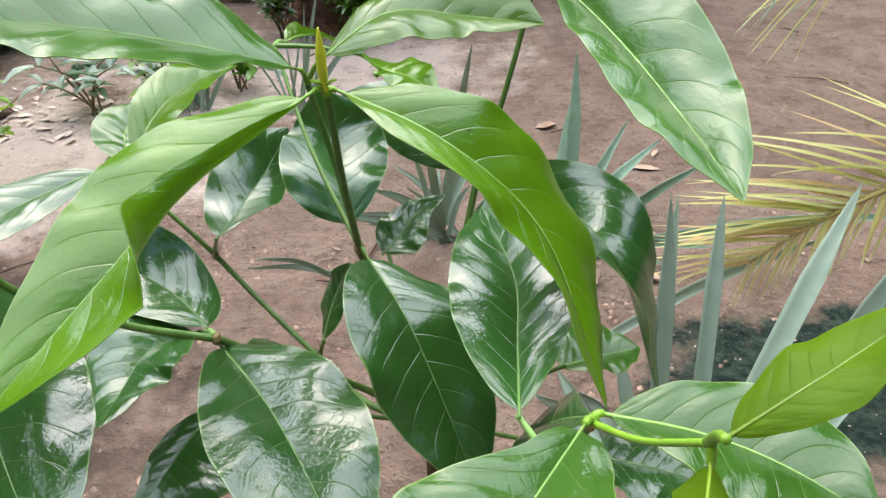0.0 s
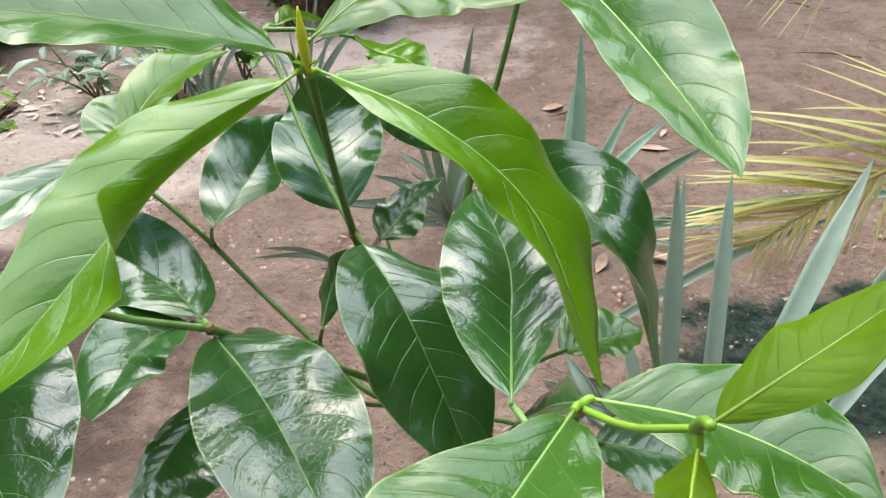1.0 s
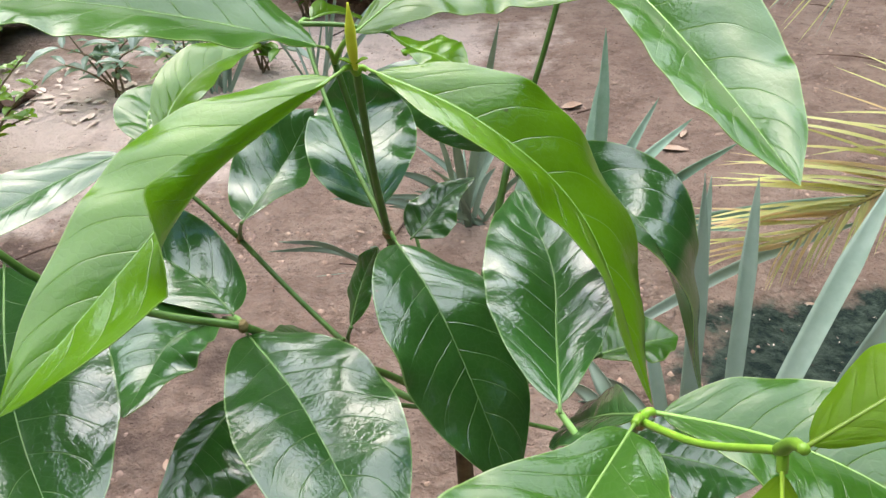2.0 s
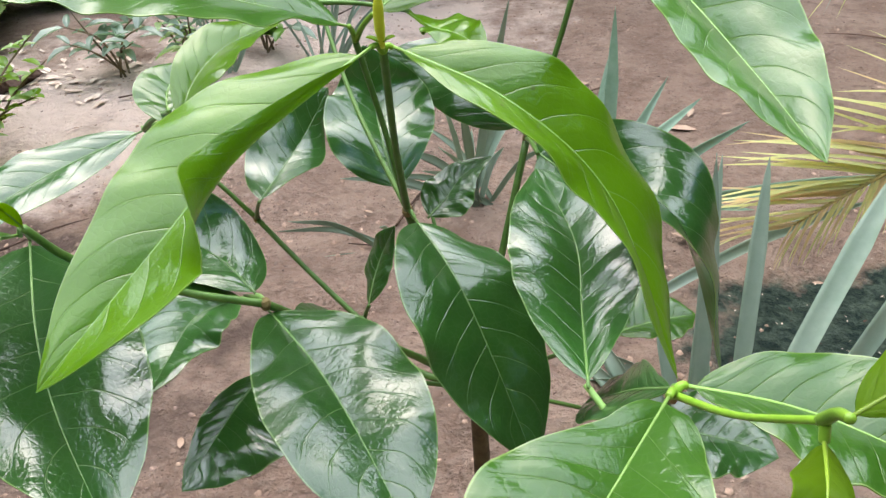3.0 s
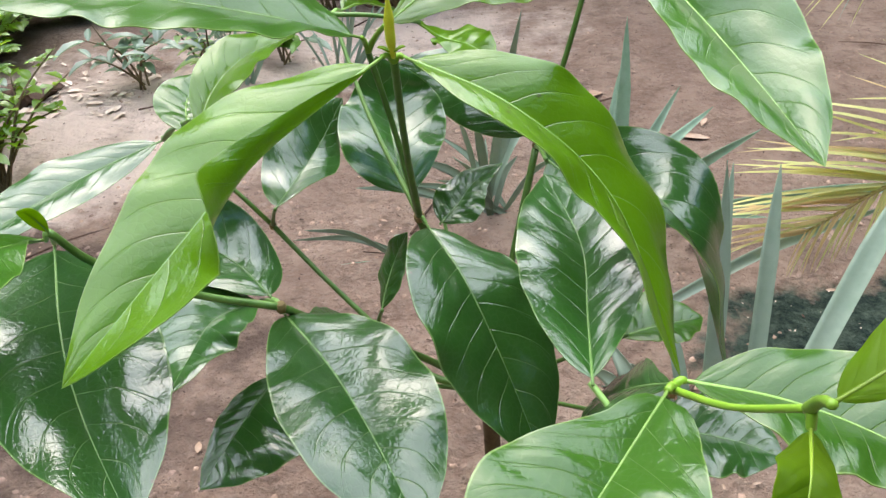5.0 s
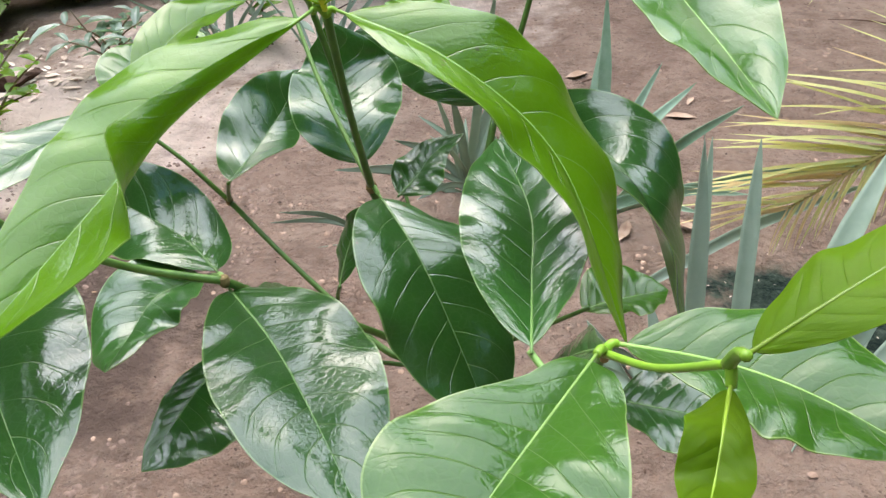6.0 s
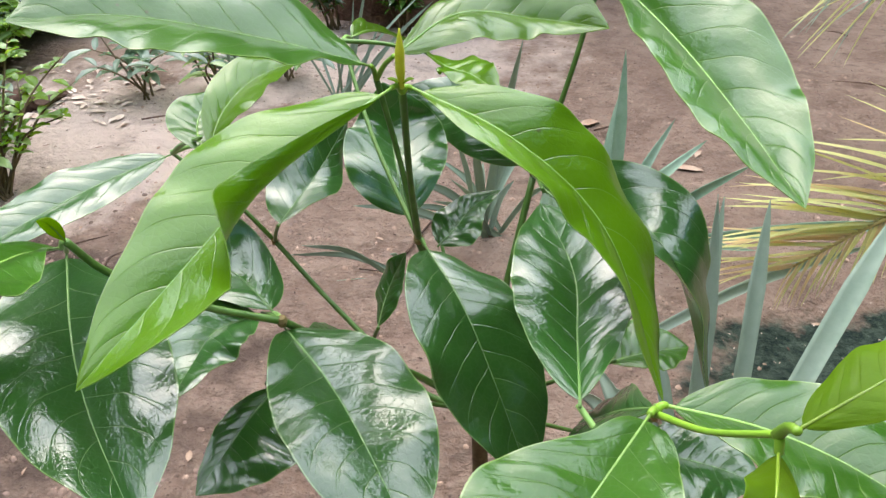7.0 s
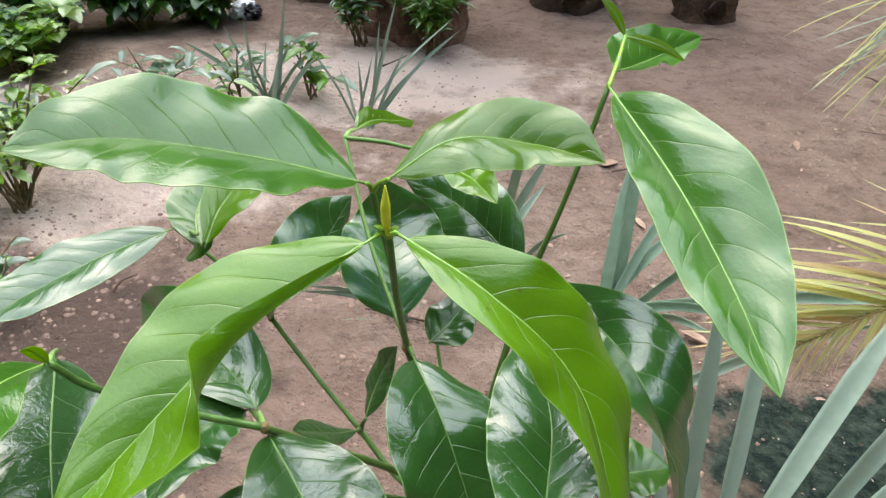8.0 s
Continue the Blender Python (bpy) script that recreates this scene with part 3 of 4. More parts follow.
leaf(shrub, LEAF_YOUNG, RIB, 'bright glossy young green leaf arching outward', ((-0.0861, 0.5328, 0.8062), (-0.1643, 0.4807, 0.7686), (-0.2103, 0.4241, 0.7331), (-0.2688, 0.3380, 0.6885)),
     (-0.0378, 0.0376, 0.0106), (-0.0443, 0.0142, 0.0099), (0.0230, -0.0224, -0.0076), (0.0293, -0.0403, -0.0059), seed=0.0, wave=0.03, camber=0.05, curl=((0, 1.2), (0.1, 2.4), (0.4, 2.8), (0.52, 2.4), (0.6, 1.4), (0.68, 0.2), (1, 0.05)))
leaf(shrub, LEAF_YOUNG, RIB, 'bright glossy young green leaf arching outward', ((-0.0732, 0.5448, 0.8014), (-0.0016, 0.5043, 0.7816), (0.0692, 0.4761, 0.7199), (0.1042, 0.3873, 0.6392)),
     (0.0328, 0.0229, 0.0084), (0.0282, 0.0408, -0.0146), (-0.0170, -0.0294, 0.0065), (-0.0139, -0.0379, 0.0079), seed=1.3, wave=0.08, camber=0.06)
leaf(shrub, LEAF_MID, RIB, 'glossy mid-green leaf with pale veins', ((-0.1186, 0.6696, 0.7700), (-0.1978, 0.6412, 0.8034), (-0.2975, 0.5939, 0.8393), (-0.3610, 0.5390, 0.8528)),
     (0.0391, -0.0509, -0.0004), (0.0224, -0.0560, -0.0036), (-0.0110, 0.0608, 0.0251), (-0.0253, 0.0445, 0.0298), seed=2.6, wave=0.06, waves=3.2, fold=0.0)
leaf(shrub, LEAF_YOUNG, RIB, 'bright glossy young green leaf arching outward', ((-0.0971, 0.6521, 0.7852), (-0.0439, 0.6808, 0.8129), (0.0291, 0.7045, 0.8013), (0.0895, 0.6756, 0.8024)),
     (-0.0101, 0.0255, 0.0059), (0.0019, 0.0361, 0.0247), (0.0123, -0.0350, -0.0133), (-0.0009, -0.0321, -0.0078), seed=3.9, wave=0.06)
leaf(shrub, LEAF_MID, RIB, 'glossy mid-green leaf with pale veins', ((0.0986, 0.8005, 0.8209), (0.1465, 0.6786, 0.7935), (0.1788, 0.5600, 0.7685), (0.1923, 0.4488, 0.7570)),
     (0.0506, 0.0107, 0.0282), (0.0442, 0.0049, 0.0141), (-0.0346, -0.0328, 0.0057), (-0.0401, -0.0251, 0.0049), seed=5.2, wave=0.07, waves=3.0, fold=0.32)
leaf(shrub, LEAF_DARK, RIB_DARK, 'dark leathery green leaf with pale veins', ((-0.0737, 0.6397, 0.5999), (-0.0388, 0.5721, 0.5858), (-0.0057, 0.5136, 0.5368), (0.0262, 0.4547, 0.4738)),
     (0.0452, 0.0348, -0.0146), (0.0439, 0.0319, -0.0104), (-0.0467, -0.0314, 0.0220), (-0.0469, -0.0276, 0.0120), seed=6.5, wave=0.05)
leaf(shrub, LEAF_DARK, RIB_DARK, 'dark leathery green leaf with pale veins', ((0.0442, 0.3658, 0.6553), (0.0492, 0.4324, 0.6545), (0.0527, 0.5073, 0.6638), (0.0324, 0.5984, 0.6722)),
     (-0.0367, -0.0190, 0.0076), (-0.0495, -0.0007, 0.0073), (0.0251, -0.0215, 0.0076), (0.0393, -0.0336, 0.0073), seed=7.8, wave=0.05)
leaf(shrub, LEAF_MID, RIB, 'glossy mid-green leaf with pale veins', ((0.0690, 0.2956, 0.7198), (0.0380, 0.2487, 0.7198), (0.0137, 0.2109, 0.7198), (-0.0116, 0.1640, 0.7198)),
     (-0.0232, 0.0201, 0.0076), (-0.0395, 0.0298, 0.0076), (0.0260, -0.0336, 0.0076), (0.0361, -0.0369, 0.0076), seed=9.1, wave=0.04, base=0.5, rib_size=0.0008)
leaf(shrub, LEAF_MID, RIB, 'glossy mid-green leaf with pale veins', ((0.0798, 0.3063, 0.7160), (0.1229, 0.2924, 0.7160), (0.1594, 0.2694, 0.7160), (0.1923, 0.2337, 0.7160)),
     (0.0171, 0.0272, 0.0057), (0.0249, 0.0298, 0.0057), (-0.0055, -0.0325, 0.0057), (-0.0171, -0.0389, 0.0057), seed=10.4)
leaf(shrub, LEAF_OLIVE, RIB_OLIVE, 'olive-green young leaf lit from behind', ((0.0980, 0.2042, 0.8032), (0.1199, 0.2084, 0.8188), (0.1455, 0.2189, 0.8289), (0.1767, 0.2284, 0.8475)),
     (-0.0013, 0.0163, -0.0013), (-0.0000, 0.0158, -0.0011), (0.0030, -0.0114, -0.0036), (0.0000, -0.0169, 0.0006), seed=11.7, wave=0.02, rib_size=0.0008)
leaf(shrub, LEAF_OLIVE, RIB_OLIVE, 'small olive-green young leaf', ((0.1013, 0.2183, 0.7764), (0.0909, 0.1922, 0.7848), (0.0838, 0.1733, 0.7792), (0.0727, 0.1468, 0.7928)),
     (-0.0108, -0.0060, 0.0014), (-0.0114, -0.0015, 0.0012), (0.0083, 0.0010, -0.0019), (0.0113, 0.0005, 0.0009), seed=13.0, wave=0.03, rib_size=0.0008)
leaf(shrub, LEAF_DARK, RIB_DARK, 'dark leathery green leaf with a curled torn tip', ((0.0386, 0.7258, 0.6339), (0.0965, 0.6412, 0.6539), (0.1395, 0.5402, 0.6487), (0.1750, 0.4913, 0.5402)),
     (0.0184, 0.0057, 0.0314), (0.0350, 0.0348, -0.0241), (-0.0355, -0.0249, -0.0403), (-0.0201, -0.0408, 0.0247), seed=14.3, wave=0.1)
leaf(shrub, LEAF_DARK, RIB_DARK, 'dark leathery green leaf with pale veins', ((0.0314, 0.7437, 0.6313), (-0.0118, 0.7900, 0.6527), (-0.0568, 0.8487, 0.6542), (-0.1129, 0.8812, 0.6607)),
     (0.0346, 0.0061, 0.0260), (0.0255, 0.0150, 0.0256), (-0.0245, 0.0009, -0.0256), (-0.0217, 0.0004, -0.0207), seed=15.6)
leaf(shrub, LEAF_DARK, RIB_DARK, 'dark leathery green leaf with pale veins', ((-0.0916, 0.6882, 0.5984), (-0.1056, 0.7262, 0.6301), (-0.1182, 0.7877, 0.6516), (-0.1254, 0.8022, 0.7018)),
     (-0.0511, -0.0078, 0.0091), (-0.0416, -0.0122, 0.0156), (0.0477, 0.0046, -0.0038), (0.0547, 0.0104, 0.0011), seed=16.9)
leaf(shrub, LEAF_DARK, RIB_DARK, 'dark leathery green leaf with pale veins', ((-0.2464, 0.7513, 0.5503), (-0.2362, 0.8181, 0.5475), (-0.2132, 0.8856, 0.5638), (-0.1911, 0.9452, 0.5925)),
     (-0.0410, 0.0051, 0.0066), (-0.0433, -0.0013, 0.0306), (0.0340, -0.0072, 0.0044), (0.0196, 0.0135, -0.0158), seed=18.2)
leaf(shrub, LEAF_DARK, RIB_DARK, 'dark leathery green leaf with pale veins', ((-0.2177, 0.5934, 0.5503), (-0.2597, 0.6363, 0.5608), (-0.3327, 0.6857, 0.5714), (-0.4070, 0.7636, 0.5444)),
     (-0.0217, -0.0338, -0.0055), (-0.0196, -0.0262, -0.0300), (0.0285, 0.0348, -0.0082), (0.0154, 0.0163, 0.0380), seed=19.5)
leaf(shrub, LEAF_DARK, RIB_DARK, 'dark leathery green leaf with pale veins', ((-0.2341, 0.6107, 0.5357), (-0.2699, 0.5771, 0.5410), (-0.2854, 0.5330, 0.5319), (-0.2846, 0.4802, 0.5412)),
     (-0.0475, 0.0144, 0.0082), (-0.0357, 0.0056, -0.0098), (0.0432, -0.0132, 0.0087), (0.0359, -0.0044, 0.0082), seed=20.8)
leaf(shrub, LEAF_DARK, RIB_DARK, 'dark leathery green leaf with pale veins', ((-0.2023, 0.5641, 0.5587), (-0.1520, 0.4932, 0.5617), (-0.1072, 0.4151, 0.5611), (-0.0652, 0.3386, 0.5423)),
     (-0.0473, -0.0148, 0.0163), (-0.0534, -0.0201, 0.0094), (0.0545, 0.0188, 0.0061), (0.0559, 0.0184, 0.0000), seed=22.1)
leaf(shrub, LEAF_DARK, RIB_DARK, 'dark leathery green leaf with pale veins', ((-0.3808, 0.5573, 0.6438), (-0.3351, 0.4554, 0.6401), (-0.2900, 0.3747, 0.6326), (-0.2268, 0.2878, 0.6214)),
     (-0.0507, -0.0222, 0.0173), (-0.0419, -0.0315, 0.0176), (0.0488, 0.0250, 0.0065), (0.0636, 0.0033, 0.0066), seed=23.4)
leaf(shrub, LEAF_DARK, RIB_DARK, 'dark leathery green leaf with pale veins', ((-0.3810, 0.8267, 0.6018), (-0.4461, 0.7803, 0.5897), (-0.5007, 0.7148, 0.5809), (-0.5413, 0.6582, 0.5716)),
     (-0.0295, 0.0179, 0.0086), (-0.0346, 0.0142, 0.0087), (0.0223, -0.0238, -0.0085), (0.0262, -0.0249, -0.0049), seed=24.7)
leaf(shrub, LEAF_YOUNG, RIB, 'bright glossy young green leaf folded along its rib', ((-0.2836, 0.6821, 0.6787), (-0.2799, 0.7272, 0.6979), (-0.2583, 0.7849, 0.7117), (-0.2177, 0.8495, 0.7100)),
     (-0.0148, 0.0113, 0.0118), (-0.0187, 0.0214, 0.0126), (0.0267, -0.0346, 0.0052), (0.0253, -0.0242, 0.0054), seed=26.0, wave=0.03)
leaf(shrub, LEAF_MID, RIB, 'glossy mid-green leaf with pale veins', ((-0.2934, 0.6976, 0.6699), (-0.3097, 0.7294, 0.6757), (-0.3158, 0.7649, 0.6820), (-0.3107, 0.8042, 0.6896)),
     (-0.0229, -0.0088, 0.0008), (-0.0294, -0.0094, 0.0052), (0.0225, 0.0166, -0.0068), (0.0245, 0.0172, -0.0067), seed=27.3)
leaf(shrub, LEAF_MID, RIB, 'glossy mid-green leaf with pale veins', ((-0.3129, 0.7592, 0.6468), (-0.3135, 0.7499, 0.6400), (-0.3247, 0.7486, 0.6250), (-0.3420, 0.7602, 0.6073)),
     (0.0114, -0.0036, 0.0009), (0.0025, -0.0106, -0.0036), (-0.0099, 0.0047, -0.0023), (-0.0025, 0.0106, 0.0036), seed=28.6)
leaf(shrub, LEAF_DARK, RIB_DARK, 'dark leathery green leaf with pale veins', ((-0.2174, 0.5700, 0.4785), (-0.2381, 0.5343, 0.4695), (-0.2546, 0.4980, 0.4605), (-0.2723, 0.4558, 0.4500)),
     (-0.0177, 0.0127, 0.0032), (-0.0190, 0.0019, 0.0005), (0.0348, -0.0540, -0.0135), (0.0249, -0.0483, -0.0120), seed=29.9)
leaf(shrub, LEAF_DARK, RIB_DARK, 'dark leathery green leaf with pale veins', ((-0.1311, 0.6802, 0.4622), (-0.1254, 0.6988, 0.4814), (-0.1151, 0.7195, 0.5045), (-0.1005, 0.7247, 0.5344)),
     (-0.0082, 0.0154, -0.0080), (-0.0122, 0.0171, -0.0032), (0.0156, -0.0137, 0.0066), (0.0131, -0.0167, 0.0030), seed=31.2)
leaf(shrub, LEAF_DARK, RIB_DARK, 'dark leathery green leaf with pale veins', ((-0.0655, 0.7206, 0.5451), (-0.0467, 0.7403, 0.5561), (-0.0275, 0.7615, 0.5716), (0.0036, 0.7791, 0.5837)),
     (-0.0226, 0.0191, 0.0038), (-0.0107, 0.0146, 0.0052), (0.0217, -0.0254, -0.0028), (0.0092, -0.0192, -0.0028), seed=32.5, wave=0.06)
leaf(shrub, LEAF_MID, RIB, 'glossy mid-green leaf with pale veins', ((0.1053, 0.5879, 0.4975), (0.1311, 0.5991, 0.4975), (0.1602, 0.6080, 0.4975), (0.1904, 0.6152, 0.4975)),
     (0.0087, 0.0403, 0.0057), (0.0084, 0.0329, 0.0057), (0.0032, -0.0268, 0.0057), (-0.0015, -0.0342, 0.0057), seed=33.8)
leaf(shrub, LEAF_DARK, RIB_DARK, 'dark leathery green leaf with pale veins', ((0.1227, 0.4967, 0.4785), (0.1518, 0.4874, 0.4785), (0.1906, 0.4742, 0.4785), (0.2219, 0.4564, 0.4785)),
     (0.0207, 0.0353, 0.0057), (0.0182, 0.0302, 0.0057), (-0.0085, -0.0422, 0.0057), (-0.0162, -0.0456, 0.0057), seed=35.1)
leaf(shrub, LEAF_DARK, RIB_DARK, 'dark leathery green leaf with pale veins', ((0.0777, 0.3150, 0.7050), (0.0697, 0.3486, 0.6704), (0.0621, 0.3819, 0.6315), (0.0524, 0.4153, 0.5893)),
     (0.0036, 0.0158, -0.0070), (0.0186, 0.0173, 0.0076), (-0.0082, -0.0158, 0.0017), (-0.0190, -0.0171, -0.0080), seed=36.4)
leaf(shrub, LEAF_YOUNG, RIB, 'bright glossy young green leaf arching outward', ((-0.0821, 0.8071, 0.7341), (-0.0589, 0.8187, 0.7133), (-0.0283, 0.7885, 0.7147), (-0.0015, 0.7478, 0.7118)),
     (0.0091, 0.0251, -0.0059), (0.0131, 0.0198, 0.0093), (-0.0085, -0.0245, 0.0063), (-0.0162, -0.0199, -0.0004), seed=37.7, wave=0.15)
leaf(shrub, LEAF_YOUNG, RIB, 'bright glossy young green leaf arching outward', ((-0.1634, 0.8425, 0.7363), (-0.1492, 0.8782, 0.7320), (-0.1292, 0.9194, 0.7143), (-0.1127, 0.9665, 0.6932)),
     (-0.0108, 0.0118, 0.0084), (-0.0141, 0.0091, 0.0061), (0.0131, -0.0114, 0.0021), (0.0150, -0.0087, -0.0040), seed=39.0)
leaf(shrub, LEAF_MID, RIB, 'glossy mid-green leaf with pale veins', ((0.1094, 0.8337, 0.8245), (0.1303, 0.8958, 0.8051), (0.1752, 0.9601, 0.7992), (0.2272, 1.0180, 0.8024)),
     (-0.0270, 0.0167, 0.0243), (-0.0181, 0.0123, 0.0256), (0.0277, -0.0103, 0.0055), (0.0255, -0.0053, 0.0002), seed=40.3, wave=0.12)
leaf(shrub, LEAF_MID, RIB, 'glossy mid-green leaf with pale veins', ((-0.3441, 0.4923, 0.6911), (-0.3443, 0.4404, 0.7187), (-0.3401, 0.3773, 0.7439), (-0.3165, 0.3182, 0.7814)),
     (-0.0152, 0.0190, -0.0038), (-0.0367, 0.0019, 0.0123), (0.0127, -0.0182, 0.0095), (0.0369, -0.0013, -0.0114), seed=41.6)
leaf(shrub, LEAF_DARK, RIB_DARK, 'dark leathery green leaf with pale veins', ((-0.1370, 0.6646, 0.4603), (-0.1518, 0.6371, 0.4827), (-0.1676, 0.6105, 0.5110), (-0.1835, 0.5833, 0.5404)),
     (-0.0082, 0.0095, -0.0006), (-0.0118, 0.0118, 0.0038), (0.0049, -0.0110, -0.0009), (0.0112, -0.0122, -0.0042), seed=42.9)
leaf(shrub, LEAF_DARK, RIB_DARK, 'dark leathery green leaf with pale veins', ((0.0389, 0.6647, 0.6505), (0.0638, 0.6394, 0.6423), (0.0931, 0.6150, 0.6397), (0.1237, 0.5952, 0.6385)),
     (-0.0166, -0.0234, -0.0225), (-0.0117, -0.0241, -0.0222), (0.0191, 0.0211, 0.0224), (0.0173, 0.0229, 0.0148), seed=44.2)
# the closed yellow bud with its two bracts
bv, bf = tube(((-0.0794, 0.5396, 0.8034), (-0.0798, 0.5348, 0.8186), (-0.0794, 0.5311, 0.8338), (-0.0787, 0.5272, 0.8518)), (0.0019, 0.0036, 0.0036, 0.0006), 6, 10)
linked("bud", bv, bf, BUD, shrub, "closed yellow-green leaf bud")
for sgn in (-1, 1):
    leaf(shrub, LEAF_OLIVE, RIB, "small yellow-green bract", ((-0.0798, 0.5377, 0.8072), (-0.0798 + 0.0038 * sgn, 0.5367, 0.8102), (-0.0798 + 0.0072 * sgn, 0.5357, 0.8120), (-0.0798 + 0.0099 * sgn, 0.5354, 0.8122)),
         (0, 0.0027, 0), (0, 0.0021, 0), (0, -0.0027, 0), (0, -0.0021, 0), rib_size=0.0006, name="bract", along=10, half=2)
# fresh shoots at the twig ends
for q, a in (((0.1813, 0.8656, 0.8262), (0.1186, 0.8801, 0.8442)), ((0.0893, 0.8930, 0.8794), (0.1186, 0.8801, 0.8442)), ((-0.3306, 0.4522, 0.7407), LLBASE)):
    q, a = np.array(q), np.array(a)
    w = unit(np.cross(q - a, (0.3800, -1.1400, 0.6020))) * 0.0053
    leaf(shrub, LEAF_OLIVE, RIB, "narrow yellow-green shoot", (a, a + (q - a) * 0.3 + (0, 0, 0.004), a + (q - a) * 0.65 + (0, 0, 0.005), q), w, w * 0.9, -w, -w * 0.9, rib_size=0.0008, name="shoot", along=14, half=3)


# ---- strap-leaved clumps ----
def clump(place, label, blades, mat, group="strap-leaved clumps"):
    thing = empty("strap_plant", place, label, "plant", group)
    for i, (b, t, w, rise) in enumerate(blades):
        strap(thing, mat, b, t, w, rise, turn=0.5 * math.sin(i * 2.1), seed=i * 0.9)
    return thing


clump((0.395, 0.951, 0.000), 'blue-green strap-leaved plant with long keeled blades beside the damp hollow', [
    ((0.414, 0.976, 0.000), (0.475, 1.196, 0.334), 0.030, 0.010),
    ((0.340, 0.978, 0.000), (0.390, 1.178, 0.350), 0.029, 0.000),
    ((0.460, 0.949, 0.000), (0.677, 1.149, 0.382), 0.037, 0.010),
    ((0.539, 0.946, 0.000), (0.769, 1.096, 0.328), 0.037, 0.010),
    ((0.309, 0.967, 0.000), (0.287, 1.067, 0.125), 0.026, 0.000),
    ((0.258, 0.943, 0.000), (0.190, 1.063, 0.075), 0.030, 0.000),
    ((0.295, 0.942, 0.000), (0.223, 1.092, 0.001), 0.026, 0.020),
    ((0.360, 0.940, 0.000), (0.345, 1.020, 0.126), 0.024, 0.000),
    ((0.580, 0.932, 0.000), (0.756, 1.032, 0.138), 0.030, 0.020),
    ((0.232, 0.957, 0.000), (0.153, 1.057, 0.023), 0.024, 0.020),
    ((0.320, 0.881, -0.005), (0.354, 1.101, 0.398), 0.034, 0.010),
    ((0.280, 1.217, -0.005), (0.766, 1.340, 0.157), 0.022, 0.030),
    ((0.261, 0.955, -0.005), (0.449, 0.980, -0.192), 0.020, 0.030),
    ((0.284, 0.929, -0.005), (0.143, 1.050, -0.027), 0.026, 0.040),
    ((0.406, 0.879, -0.005), (0.328, 1.020, -0.043), 0.018, 0.050),
    ((0.469, 0.834, -0.005), (0.732, 1.150, -0.010), 0.026, 0.010),], STRAP)
clump((0.250, 1.492, 0.000), 'dark green strap-leaved plant with spreading blades', [
    ((0.250, 1.512, 0.000), (1.035, 1.470, 0.120), 0.028, 0.030),
    ((0.268, 1.472, 0.000), (0.547, 1.500, 0.243), 0.024, 0.030),
    ((0.235, 1.511, 0.000), (0.477, 1.600, 0.250), 0.024, 0.030),
    ((0.244, 1.474, 0.000), (0.414, 1.650, 0.277), 0.022, 0.030),
    ((0.270, 1.509, 0.000), (0.289, 1.650, 0.433), 0.032, 0.030),
    ((0.239, 1.477, 0.000), (0.282, 1.650, 0.320), 0.028, 0.030),
    ((0.239, 1.505, 0.000), (0.513, 1.300, 0.161), 0.021, 0.030),
    ((0.270, 1.481, 0.000), (0.432, 1.300, 0.124), 0.018, 0.030),], STRAP_DARK)
clump((0.008, 1.597, 0.000), 'grey-green grassy clump of narrow strap leaves behind the shrub', [
    ((0.008, 1.617, 0.000), (-0.165, 1.597, 0.147), 0.020, 0.030),
    ((0.035, 1.577, 0.000), (-0.127, 1.716, 0.023), 0.014, 0.030),
    ((-0.015, 1.616, 0.000), (-0.068, 1.566, 0.276), 0.014, 0.030),
    ((-0.000, 1.579, 0.000), (-0.031, 1.486, 0.307), 0.020, 0.030),
    ((0.038, 1.614, 0.000), (-0.113, 1.656, 0.175), 0.014, 0.030),
    ((-0.008, 1.582, 0.000), (-0.007, 1.693, 0.145), 0.014, 0.030),
    ((-0.008, 1.610, 0.000), (0.065, 1.513, 0.504), 0.020, 0.030),
    ((0.038, 1.586, 0.000), (-0.211, 1.523, 0.127), 0.014, 0.030),
    ((-0.001, 1.605, 0.000), (-0.288, 1.700, -0.032), 0.014, 0.030),
    ((-0.015, 1.591, 0.000), (-0.314, 1.645, 0.050), 0.020, 0.030),
    ((0.035, 1.600, 0.000), (-0.115, 1.482, 0.063), 0.014, 0.030),
    ((0.008, 1.597, 0.000), (0.061, 1.579, 0.157), 0.014, 0.030),
    ((-0.019, 1.594, 0.000), (0.106, 1.717, 0.199), 0.020, 0.030),
    ((0.031, 1.602, 0.000), (0.155, 1.584, 0.152), 0.014, 0.030),
    ((0.016, 1.589, 0.000), (-0.077, 1.480, 0.215), 0.014, 0.030),
    ((-0.022, 1.608, 0.000), (0.113, 1.640, 0.336), 0.020, 0.030),], STRAP)
clump((-0.175, 1.405, 0.000), 'small clump of thin grey-green blades lying low', [
    ((-0.175, 1.415, 0.000), (-0.489, 1.385, -0.065), 0.012, 0.030),
    ((-0.157, 1.415, 0.000), (-0.426, 1.435, 0.049), 0.012, 0.030),
    ((-0.190, 1.415, 0.000), (-0.381, 1.372, 0.115), 0.012, 0.030),
    ((-0.181, 1.415, 0.000), (-0.195, 1.339, 0.118), 0.012, 0.030),
    ((-0.155, 1.415, 0.000), (-0.335, 1.410, -0.122), 0.012, 0.030),
    ((-0.186, 1.415, 0.000), (-0.112, 1.425, -0.142), 0.012, 0.030),], STRAP)
